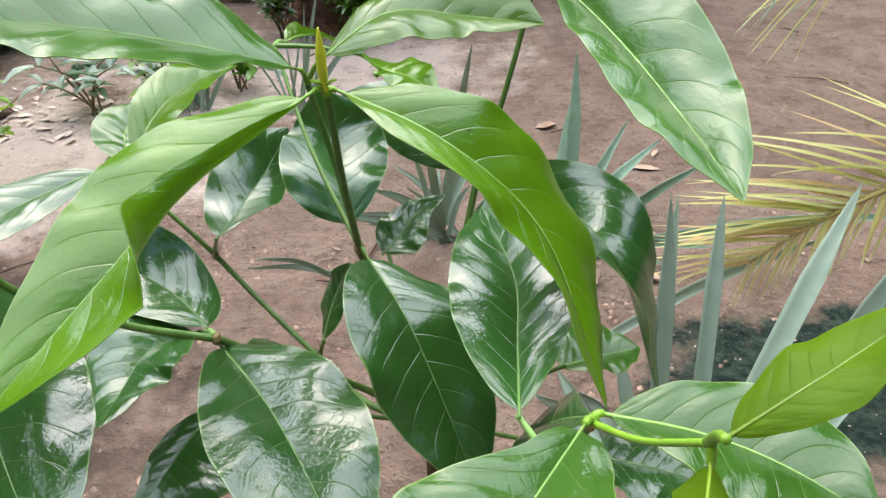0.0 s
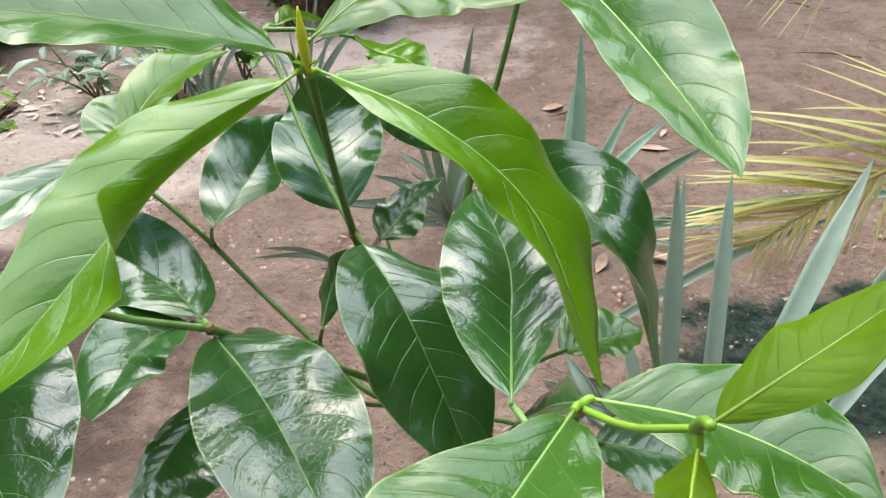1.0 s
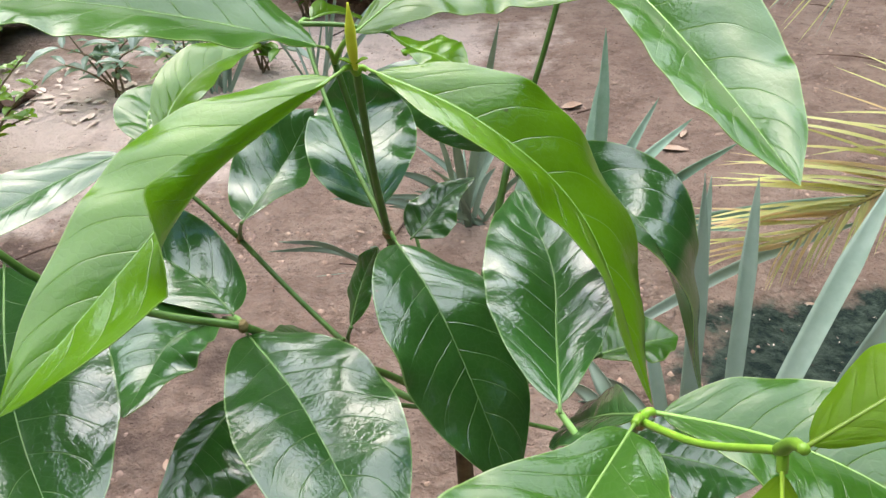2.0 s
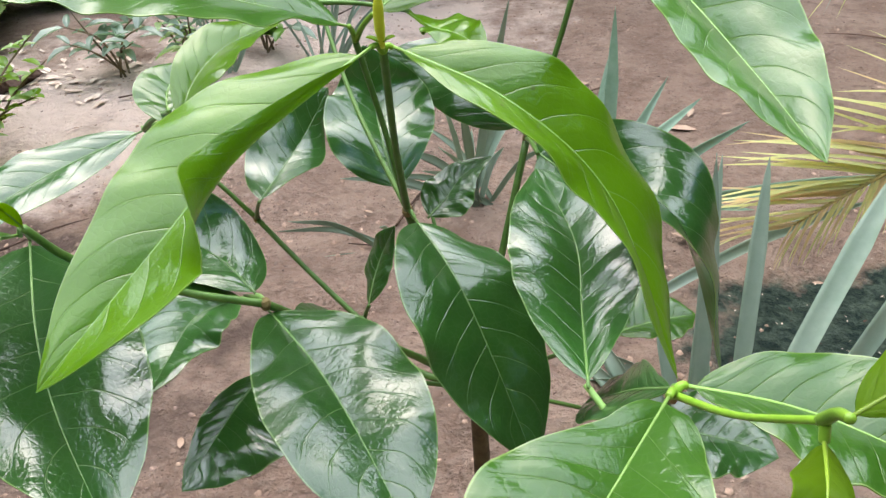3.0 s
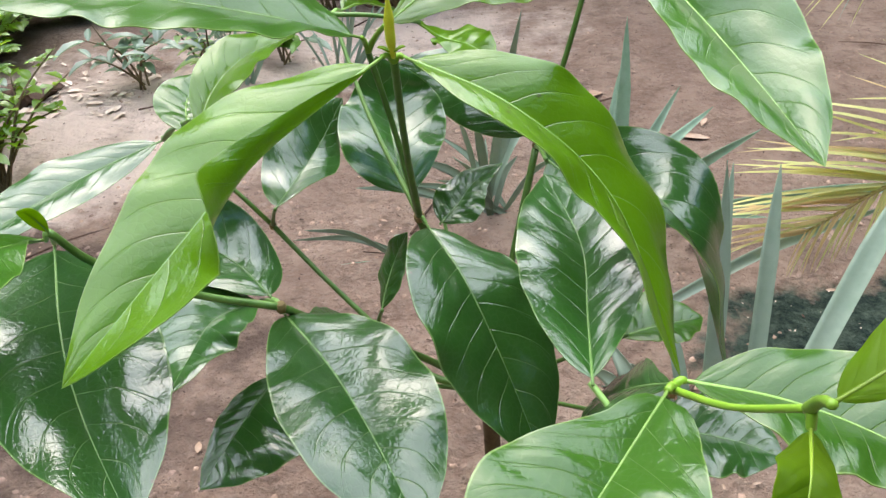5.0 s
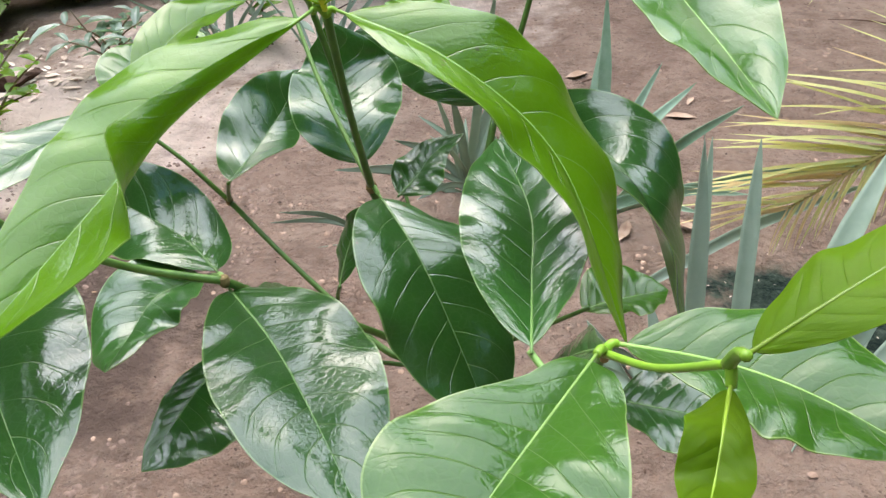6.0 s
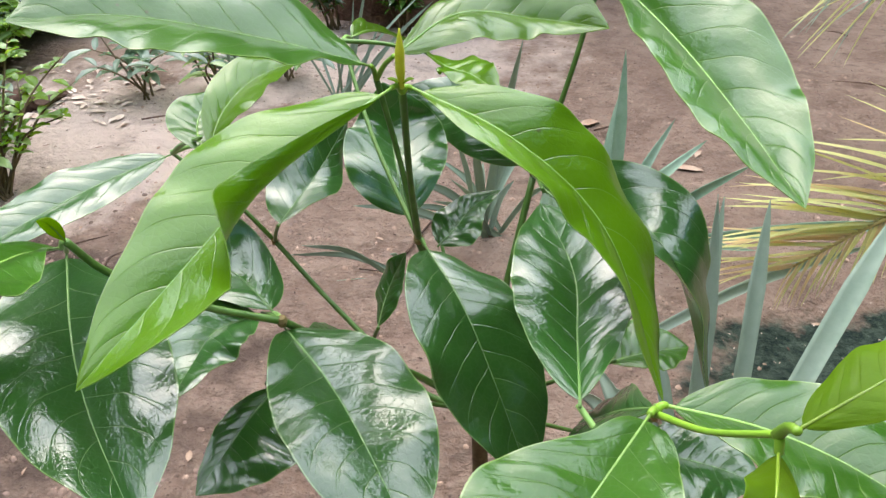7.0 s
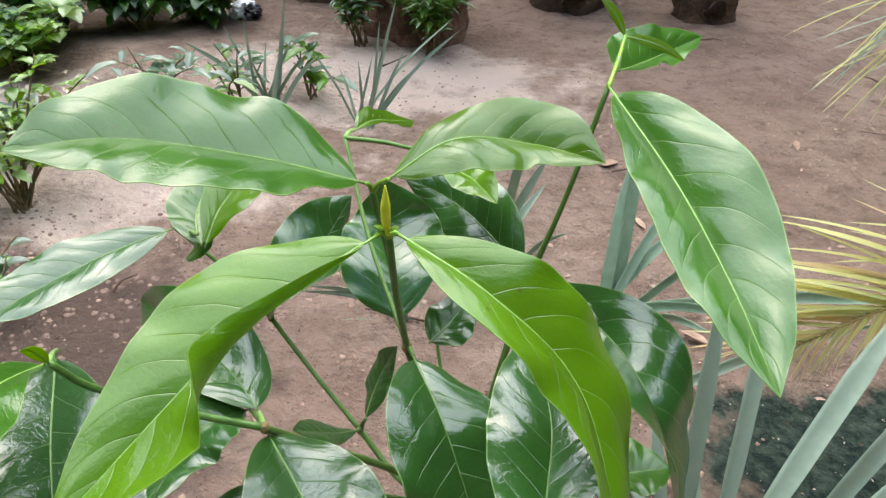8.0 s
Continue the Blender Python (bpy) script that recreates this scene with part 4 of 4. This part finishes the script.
clump((-0.761, 2.424, 0.000), 'tuft of narrow grey-green grass-like blades on bright sand', [
    ((-0.761, 2.446, -0.005), (-1.061, 2.524, 0.190), 0.015, 0.030),
    ((-0.742, 2.421, -0.005), (-0.901, 2.474, 0.266), 0.011, 0.000),
    ((-0.789, 2.403, -0.005), (-0.797, 2.374, 0.325), 0.011, 0.010),
    ((-0.739, 2.432, -0.005), (-0.695, 2.474, 0.363), 0.015, 0.000),
    ((-0.766, 2.443, -0.005), (-0.621, 2.424, 0.214), 0.011, 0.020),
    ((-0.776, 2.411, -0.005), (-0.776, 2.504, 0.216), 0.011, 0.000),
    ((-0.734, 2.408, -0.005), (-0.584, 2.394, 0.216), 0.015, 0.020),
    ((-0.786, 2.441, -0.005), (-0.674, 2.474, 0.251), 0.011, 0.010),
    ((-0.751, 2.435, -0.005), (-0.794, 2.374, 0.208), 0.011, 0.020),
    ((-0.750, 2.404, -0.005), (-0.718, 2.424, 0.185), 0.015, 0.000),
    ((-0.786, 2.418, -0.005), (-0.897, 2.504, 0.134), 0.011, 0.030),], STRAP)
clump((-0.443, 2.376, 0.000), 'tuft of thin upright green blades', [
    ((-0.443, 2.398, -0.005), (-0.343, 2.426, 0.397), 0.011, 0.000),
    ((-0.424, 2.373, -0.005), (-0.392, 2.406, 0.328), 0.008, 0.000),
    ((-0.471, 2.355, -0.005), (-0.178, 2.476, 0.327), 0.008, 0.030),
    ((-0.421, 2.384, -0.005), (-0.152, 2.456, 0.300), 0.011, 0.030),
    ((-0.448, 2.395, -0.005), (-0.449, 2.346, 0.230), 0.008, 0.000),
    ((-0.458, 2.363, -0.005), (-0.603, 2.406, 0.225), 0.008, 0.020),
    ((-0.416, 2.360, -0.005), (-0.320, 2.426, 0.238), 0.011, 0.010),
    ((-0.468, 2.393, -0.005), (-0.537, 2.476, 0.147), 0.008, 0.020),
    ((-0.433, 2.387, -0.005), (-0.353, 2.326, 0.320), 0.008, 0.000),
    ((-0.432, 2.356, -0.005), (-0.247, 2.376, 0.230), 0.011, 0.020),
    ((-0.468, 2.370, -0.005), (-0.418, 2.426, 0.219), 0.008, 0.000),], STRAP)

# ---- palm fronds ----
def leaflet_mesh(length, width, droop, name):
    """A pointed leaflet along +x, folded along its middle, bending down towards its tip."""
    verts, faces = [], []
    n = 9
    for i in range(n):
        s = i / (n - 1)
        w = width / 2 * min(1.0, s / 0.12 + 0.35) * max(0.0, 1 - s) ** 0.6
        x, z = length * (s - 0.12 * droop * s * s), -droop * length * 0.45 * s * s
        for y, lift in ((-w, -0.45 * w), (0.0, 0.0), (w, -0.45 * w)):
            verts.append((x, y, z + lift))
    for i in range(n - 1):
        a, b = i * 3, i * 3 + 3
        for j in range(2):
            faces.append((a + j, a + j + 1, b + j + 1, b + j))
    me = bpy.data.meshes.new(name)
    me.from_pydata(verts, [], faces)
    me.polygons.foreach_set("use_smooth", [True] * len(me.polygons))
    return me


def frond(label, spine, radii, count, upper, lower, length, width, mats, group, seed, lower_from=0.0, jitter=0.12, lower_length=1.0):
    """A feathered palm leaf: a rib through spine with leaflets on both sides; upper and lower give their directions at its foot and tip."""
    rng = random.Random(seed)
    thing = empty("palm_frond", tuple(spine[0]), label, "palm frond", group)
    stem(thing, FROND_RIB, spine, radii, "frond_rib")
    # the bare stalk comes up from the sand, well to the side
    top = np.array(spine[0])
    stem(thing, FROND_RIB, ((top[0] + 0.45, top[1] + 0.1, -0.04), (top[0] + 0.28, top[1] + 0.06, top[2] * 0.7), top), (radii[0] * 2.2, radii[0] * 1.5, radii[0]), "stalk")
    shapes = []
    for m in mats:
        for d in (0.15, 0.45):
            me = leaflet_mesh(1.0, width / length, d, "leaflet")
            me.materials.append(m)
            shapes.append(me)
    s = np.linspace(0.02, 1.0, count)
    at = curve(np.linspace(0, 1, len(spine)), spine, s)
    for side, (foot, end) in enumerate((upper, lower)):
        for i, u in enumerate(s):
            if side == 1 and u < lower_from:
                continue
            d = Vector(foot).lerp(Vector(end), u) + Vector([rng.uniform(-jitter, jitter) for _ in range(3)])
            ob = new("leaflet", rng.choice(shapes))
            q = d.to_track_quat("X", "Z")
            k = length * (1.0 - 0.45 * u * u) * rng.uniform(0.85, 1.1) * (lower_length if side else 1.0)
            ob.parent = thing
            ob.matrix_parent_inverse = Matrix.Translation(thing.location).inverted()
            ob.matrix_basis = Matrix.LocRotScale(Vector(at[i]), q, (k, k, k))
    return thing


frond('yellowing palm frond with brown-tipped leaflets hanging over the sand', ((0.969, 1.280, 0.370), (0.779, 1.250, 0.307), (0.668, 1.230, 0.259), (0.549, 1.210, 0.187)), (0.008, 0.006, 0.0045, 0.002), 36,
      ((-0.78, -0.02, 0.42), (-1.0, -0.05, -0.05)), ((-0.12, -0.05, -1.0), (-0.42, -0.12, -0.85)), 0.35, 0.019, (FROND, FROND, FROND_DRY), 'palm fronds', 2, lower_length=0.52)
frond('green and yellow palm frond hanging in from the side', ((1.233, 2.300, 0.730), (1.175, 2.300, 0.633), (1.134, 2.300, 0.517), (1.124, 2.300, 0.379)), (0.008, 0.006, 0.0045, 0.002), 14,
      ((-1.0, -0.1, 0.0), (-0.92, -0.15, -0.38)), ((-0.85, -0.2, -0.5), (-0.6, -0.2, -0.75)), 0.50, 0.016, (FROND, STRAP, FROND), 'palm fronds', 5, jitter=0.08)


# ---- low bushes and weeds ----
def small_leaf(size, ratio, mat, name="small_leaf"):
    verts, faces, uv, c, up = blade(((0, 0, 0), (0.3 * size, 0, 0.03 * size), (0.65 * size, 0, 0.02 * size), (size, 0, -0.08 * size)), (0, ratio * size, 0.06 * size), (0, ratio * size * 0.9, 0.06 * size), (0, -ratio * size, 0.06 * size),
                                    (0, -ratio * size * 0.9, 0.06 * size), along=9, half=2, single=True, fold=0.25)
    me = bpy.data.meshes.new(name)
    me.from_pydata([tuple(v) for v in verts], [], faces)
    me.polygons.foreach_set("use_smooth", [True] * len(me.polygons))
    layer = me.uv_layers.new(name="UVMap")
    for loop in me.loops:
        layer.data[loop.index].uv = uv[loop.vertex_index]
    me.materials.append(mat)
    return me


def bush(name, label, category, place, height, spread, branches, per_branch, size, mats, seed, ratio=0.24, group="", lean=(0, 0)):
    """A low leafy plant: bent branches from the ground, with leaves of its own along each."""
    rng = random.Random(seed)
    thing = empty(name, place, label, category, group)
    shapes = [small_leaf(size * k, ratio, m) for m in mats for k in (0.75, 1.0, 1.2)]
    base = np.array(place)
    for b in range(branches):
        a = rng.uniform(0, 2 * math.pi)
        r = spread * math.sqrt(rng.random())
        top = base + (r * math.cos(a) + lean[0], r * math.sin(a) + lean[1], height * rng.uniform(0.5, 1.0))
        mid = base * 0.5 + top * 0.5 + (rng.uniform(-0.03, 0.03), rng.uniform(-0.03, 0.03), 0.12 * height)
        pts = (base + (rng.uniform(-0.03, 0.03), rng.uniform(-0.03, 0.03), -0.02), mid, top)
        stem(thing, STEM_WOOD, pts, (0.004, 0.003, 0.0015), "branch")
        s = np.array([rng.uniform(0.3, 1.0) for _ in range(per_branch)])
        c = curve((0, 0.5, 1), pts, np.sort(s))
        for p in c:
            ob = new("leaf", rng.choice(shapes))
            d = Vector((math.cos(t := rng.uniform(0, 6.283)), math.sin(t), rng.uniform(-0.35, 0.55)))
            ob.parent = thing
            ob.matrix_parent_inverse = Matrix.Translation(thing.location).inverted()
            ob.matrix_basis = Matrix.LocRotScale(Vector(p), d.to_track_quat("X", "Z"), Vector((1, 1, 1)) * rng.uniform(0.75, 1.2))
    return thing


bush('bush', 'low spreading bush with pale rounded leaves', 'bush', (-1.680, 2.600, 0.0), 0.20, 0.20, 18, 18, 0.05, (LEAF_BUSH, LEAF_BUSH, LEAF_YOUNG), 11, ratio=0.32, group='low bushes')
bush('bush', 'small bush with pale grey-green leaves', 'bush', (-1.400, 2.020, 0.0), 0.22, 0.13, 12, 13, 0.045, (LEAF_BUSH, LEAF_WEED), 12, ratio=0.3, group='low bushes')
bush('bush', 'sparse bush with small pale green leaves on brown stems', 'bush', (-1.230, 1.760, 0.0), 0.36, 0.26, 17, 15, 0.044, (LEAF_BUSH, LEAF_BUSH, LEAF_YOUNG), 1, ratio=0.27, group='low bushes')
bush('bush', 'sparse bush with small pale green leaves on brown stems', 'bush', (-1.080, 1.300, 0.0), 0.20, 0.15, 7, 9, 0.040, (LEAF_BUSH, LEAF_WEED), 21, ratio=0.27, group='low bushes')
bush('bush', 'low bush with broad pale green leaves', 'bush', (-1.760, 2.720, 0.0), 0.28, 0.25, 18, 18, 0.065, (LEAF_BUSH, LEAF_WEED, LEAF_BUSH), 2, ratio=0.3, group='low bushes')
for place, height, spread, seed in (((-2.02, 2.98, 0.0), 0.50, 0.40, 3), ((-1.78, 2.98, 0.0), 0.30, 0.22, 25), ((-1.47, 3.10, 0.0), 0.26, 0.18, 26), ((-1.22, 3.20, 0.0), 0.22, 0.14, 27), ((-1.55, 3.50, 0.0), 0.48, 0.36, 4), ((-2.40, 2.95, 0.0), 0.60, 0.42, 22)):
    bush('bush', "dark green leafy bush at the clearing's edge", 'bush', place, height, spread, 20, 19, 0.085, (LEAF_DARK, LEAF_DARK, LEAF_WEED), seed, ratio=0.24, group='low bushes')
bush('weed', "dark fern-like weed at a palm's foot", 'weed', (-0.580, 3.080, 0.0), 0.3, 0.12, 12, 20, 0.055, (LEAF_DARK, LEAF_WEED), 13, ratio=0.15, group='weeds')
bush('weed', "dark fern-like weed at a palm's foot", 'weed', (-0.300, 3.040, 0.0), 0.34, 0.15, 18, 26, 0.06, (LEAF_DARK,), 8, ratio=0.15, group='weeds')
bush('weed', 'thin weed with narrow grey-green leaves', 'weed', (-1.083, 2.400, 0.0), 0.22, 0.16, 6, 7, 0.08, (LEAF_WEED,), 5, ratio=0.17, group='weeds')
bush('weed', 'thin weed with narrow grey-green leaves', 'weed', (-0.861, 2.444, 0.0), 0.22, 0.16, 6, 7, 0.08, (LEAF_WEED, LEAF_WEED, LEAF_BUSH), 6, ratio=0.18, group='weeds')
bush('weed', 'thin weed with broad green leaves', 'weed', (-0.640, 2.560, 0.0), 0.20, 0.12, 5, 6, 0.08, (LEAF_MID, LEAF_WEED), 9, ratio=0.22, group='weeds')


# ---- palm trunks behind, with old leaf bases ----
def palm_trunk(place, radius, height, seed, label, lean=(0.0, 0.0), bark=None):
    rng = random.Random(seed)
    thing = empty("palm", place, label, "palm", "palms")
    x, y, z = place
    v, f = tube(((x, y, z - 0.1), (x + lean[0] * 0.3, y + lean[1] * 0.3, z + height * 0.3), (x + lean[0], y + lean[1], z + height)), (radius * 1.2, radius, radius * 0.9), 14, 22)
    v = [np.array(q) + unit(np.array(q) - (x, y, q[2])) * (0.05 * noise.noise(Vector(q) * 6.0) + 0.025 * noise.noise(Vector(q) * 22.0)) for q in v]
    linked("bark", v, f, bark or BARK, thing)
    scale_v = [(-0.5, 0, 0), (0.5, 0, 0), (0.42, 0.30, 0.5), (-0.42, 0.30, 0.5), (-0.2, 0.42, 1.0), (0.2, 0.42, 1.0), (-0.5, -0.12, 0), (0.5, -0.12, 0), (0.3, 0.2, 0.9), (-0.3, 0.2, 0.9)]
    scale_f = [(0, 1, 2, 3), (3, 2, 5, 4), (1, 7, 8, 2), (6, 0, 3, 9), (2, 8, 5), (3, 4, 9), (4, 5, 8, 9), (6, 7, 1, 0)]
    me = bpy.data.meshes.new("leaf_base")
    me.from_pydata(scale_v, [], scale_f)
    me.materials.append(bark or DEADWOOD)
    turn = 0.0
    for i in range(int(height / 0.028)):
        turn += 2.399
        h = 0.02 + i * 0.026
        ob = new("leaf_base", me)
        ob.parent = thing
        ob.matrix_parent_inverse = Matrix.Translation(thing.location).inverted()
        g = h / height
        c = Vector((x + lean[0] * g + radius * 1.15 * math.cos(turn), y + lean[1] * g + radius * 1.15 * math.sin(turn), z + h))
        ob.matrix_basis = Matrix.LocRotScale(c, Euler((rng.uniform(-0.2, 0.1), rng.uniform(-0.1, 0.1), turn - math.pi / 2)), (radius * 0.75, radius * 0.8, radius * rng.uniform(0.6, 1.0)))
    return thing


palm_trunk((-0.390, 3.290, 0.000), 0.17, 2.2, 1, 'rough reddish-brown palm trunk with old leaf bases', (0.05, 0.1), BARK_RED)
palm_trunk((0.240, 3.760, 0.000), 0.14, 1.8, 2, 'dark brown palm trunk rising from sand', (0.25, 0.1), BARK)
palm_trunk((-0.870, 3.720, 0.000), 0.12, 2.0, 3, 'dark palm trunk in deep shade', (-0.1, 0.2), BARK)
palm_trunk((0.830, 3.650, 0.000), 0.11, 2.0, 4, 'slim weathered palm trunk', (0.0, 0.1), BARK)


# ---- a rotting log, scraps and litter ----
def fallen_log(place, length, radius, turn):
    thing = empty("fallen_log", place, "rotten reddish-brown log half sunk in sand", "log")
    d = np.array((math.cos(turn), math.sin(turn), 0.02))
    p = np.array(place)
    v, f = tube((p, p + d * length * 0.35 + (0, 0, 0.02), p + d * length * 0.7, p + d * length), (radius * 0.75, radius, radius * 0.95, radius * 0.35), 16, 24)
    v = [np.array(q) + 0.03 * np.array(noise.noise_vector(Vector(q) * 11.0)) + 0.012 * np.array(noise.noise_vector(Vector(q) * 45.0)) for q in v]
    linked("log_body", v, f, DEADWOOD, thing)
    return thing


fallen_log((-1.598, 2.109, 0.020), 0.38, 0.035, 0.75)


def litter(name, label, count, region, size, mat, seed, flat=0.25):
    """Dry scraps lying about: curled bits of leaf and bark, all in one mesh."""
    rng = random.Random(seed)
    verts, faces = [], []
    for _ in range(count):
        x, y = rng.uniform(*region[:2]), rng.uniform(*region[2:])
        k = size * rng.uniform(0.4, 1.5)
        a, curl = rng.uniform(0, 6.283), rng.uniform(0.1, flat)
        n = len(verts)
        z = 0.028 * noise.noise((x * 1.1, y * 1.1, 0.3)) + 0.016 * noise.noise((x * 3.7, y * 3.7, 4.0)) + 0.004
        r = rng.uniform(0.18, 0.5)
        for u, v, h in ((-1, 0, 0.0), (-0.3, -r, 0.2), (0.4, -r * 0.8, 0.35), (1, 0.1, 0.1), (0.3, r, 0.4), (-0.4, r * 0.8, 0.25), (0, 0, 0.05)):
            px, py = k * (u * math.cos(a) - v * math.sin(a)), k * (u * math.sin(a) + v * math.cos(a))
            verts.append((x + px, y + py, z + k * h * curl * 2))
        faces += [(n + i, n + (i + 1) % 6, n + 6) for i in range(6)]
    return tagged(linked(name, verts, faces, mat, smooth=False), label, "litter", kind="stuff")


litter("leaf_litter", "dry brown leaf scraps scattered over the sand", 260, (-2.5, 2.2, 0.7, 4.2), 0.009, LITTER, 3)
litter("dark_crumbs", "dark crumbs of bark and soil on the sand", 900, (-2.3, 1.8, 0.6, 3.8), 0.005, DEADWOOD, 5)
litter("damp_scraps", "pale specks lying in the damp hollow", 110, (0.36, 1.15, 0.90, 1.36), 0.0026, PALE, 8)
litter("dry_husks", "larger dry husks and leaf pieces by the clump", 12, (0.25, 0.9, 1.35, 2.4), 0.03, LITTER, 11)

litter("pale_debris", "pale dry chips and crumpled leaves beside the log", 90, (-1.71, -1.06, 2.17, 2.64), 0.02, PALE, 15, 0.5)


def clods(name, label, count, region, size, mat, seed):
    """Crumbs of soil lying on the ground: uneven eight-sided lumps, all in one mesh."""
    rng = random.Random(seed)
    verts, faces = [], []
    for _ in range(count):
        x, y = rng.uniform(*region[:2]), rng.uniform(*region[2:])
        if noise.noise((x * 2.3, y * 2.3, 5.0)) < rng.uniform(-0.5, 0.3):
            continue
        k = size * rng.uniform(0.35, 1.0) ** 2 * 1.6
        z = 0.028 * noise.noise((x * 1.1, y * 1.1, 0.3)) + 0.016 * noise.noise((x * 3.7, y * 3.7, 4.0)) + 0.007 * noise.noise((x * 11, y * 11, 9.0))
        n, a = len(verts), rng.uniform(0, 6.283)
        for j in range(5):
            w = a + j * 1.2566 + rng.uniform(-0.25, 0.25)
            r = k * rng.uniform(0.7, 1.2)
            verts.append((x + r * math.cos(w), y + r * math.sin(w), z - 0.1 * k))
        for j in range(4):
            w = a + 0.5 + j * 1.5708 + rng.uniform(-0.25, 0.25)
            r = k * rng.uniform(0.35, 0.75)
            verts.append((x + r * math.cos(w), y + r * math.sin(w), z + k * rng.uniform(0.28, 0.55)))
        low, high = [n + j for j in range(5)], [n + 5 + j for j in range(4)]
        faces += [(low[0], low[1], high[0]), (low[1], high[1], high[0]), (low[1], low[2], high[1]), (low[2], low[3], high[1]), (low[3], high[2], high[1]), (low[3], low[4], high[2]), (low[4], high[3], high[2]), (low[4], low[0], high[3]), (low[0], high[0], high[3]), tuple(high)]
    return tagged(linked(name, verts, faces, mat), label, "soil", kind="stuff")


clods("sand_clods", "pinkish-brown clods and grains of trodden sand", 9000, (-2.4, 2.2, 0.7, 4.0), 0.0048, CLOD, 31)
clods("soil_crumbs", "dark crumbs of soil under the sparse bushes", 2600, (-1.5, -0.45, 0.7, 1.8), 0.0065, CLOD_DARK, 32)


def plastic_bag(place, size):
    thing = empty("plastic_bag", place, "crumpled white and black plastic bag on the sand", "bag")
    for name, mat, off, k, seed in (("white_film", BAG_WHITE, (0.0, 0.0, 0.0), 1.0, 2.0), ("black_film", BAG_BLACK, (0.45, -0.12, -0.05), 0.8, 7.0)):
        verts, faces = [], []
        rows, cols = 12, 20
        for i in range(rows + 1):
            for j in range(cols):
                th, ph = math.pi * i / rows, 2 * math.pi * j / cols
                d = np.array((math.sin(th) * math.cos(ph), math.sin(th) * math.sin(ph), 0.6 * math.cos(th)))
                r = size * k * (0.75 + 0.5 * noise.noise(Vector(d) * 2.5 + Vector((seed, 0, 0))) + 0.25 * noise.noise(Vector(d) * 7.0 + Vector((0, seed, 0))))
                verts.append(np.array(place) + size * np.array(off) + d * r + (0, 0, size * 0.4))
        for i in range(rows):
            for j in range(cols):
                q = (j + 1) % cols
                faces.append((i * cols + j, (i + 1) * cols + j, (i + 1) * cols + q, i * cols + q))
        linked(name, verts, faces, mat, thing, smooth=False)
    return thing


plastic_bag((-1.120, 3.330, 0.0), 0.075)


def twigs(count, region, seed):
    rng = random.Random(seed)
    for _ in range(count):
        x, y, a, l = rng.uniform(*region[:2]), rng.uniform(*region[2:]), rng.uniform(0, 3.14), rng.uniform(0.05, 0.22)
        p = np.array((x, y, 0.012))
        d = np.array((math.cos(a), math.sin(a), 0)) * l
        v, f = tube((p, p + d * 0.5 + (rng.uniform(-0.01, 0.01), rng.uniform(-0.01, 0.01), 0.006), p + d), (0.003, 0.0026, 0.0012), 4, 6)
        tagged(linked("twig", v, f, DEADWOOD), "thin dry brown twig lying on the sand", "twig", "fallen twigs")


twigs(16, (-1.6, 1.6, 1.2, 3.4), 4)


# ---- unseen dark green wall all round, added to darken the leaves' reflections ----
def reflection_wall():
    verts, faces = [], []
    cols, rows = 180, 26
    for i in range(cols):
        a = 2 * math.pi * i / cols
        back = 0.5 - 0.5 * math.cos(a)
        for j in range(rows + 1):
            h = (6.0 + 1.0 * back) * j / rows
            r = 8.0 - 2.0 * back + 0.8 * noise.noise((math.cos(a) * 4, math.sin(a) * 4, h * 0.8)) + 0.35 * noise.noise((math.cos(a) * 15, math.sin(a) * 15, h * 2.5)) - 0.10 * h
            top = h * (1 + 0.35 * noise.noise((math.cos(a) * 3, math.sin(a) * 3, 7.0)) + 0.2 * noise.noise((math.cos(a) * 9, math.sin(a) * 9, 3.0)))
            verts.append((r * math.sin(a), 0.5 + r * math.cos(a), top - 0.05))
    for i in range(cols):
        for j in range(rows):
            k, n = i * (rows + 1) + j, (i + 1) % cols * (rows + 1) + j
            faces.append((k, k + 1, n + 1, n))
    return tagged(linked("backdrop", verts, faces, WALL_GREEN), "unseen dark green wall added to darken reflections in the leaves", "foliage", kind="structure")


reflection_wall()
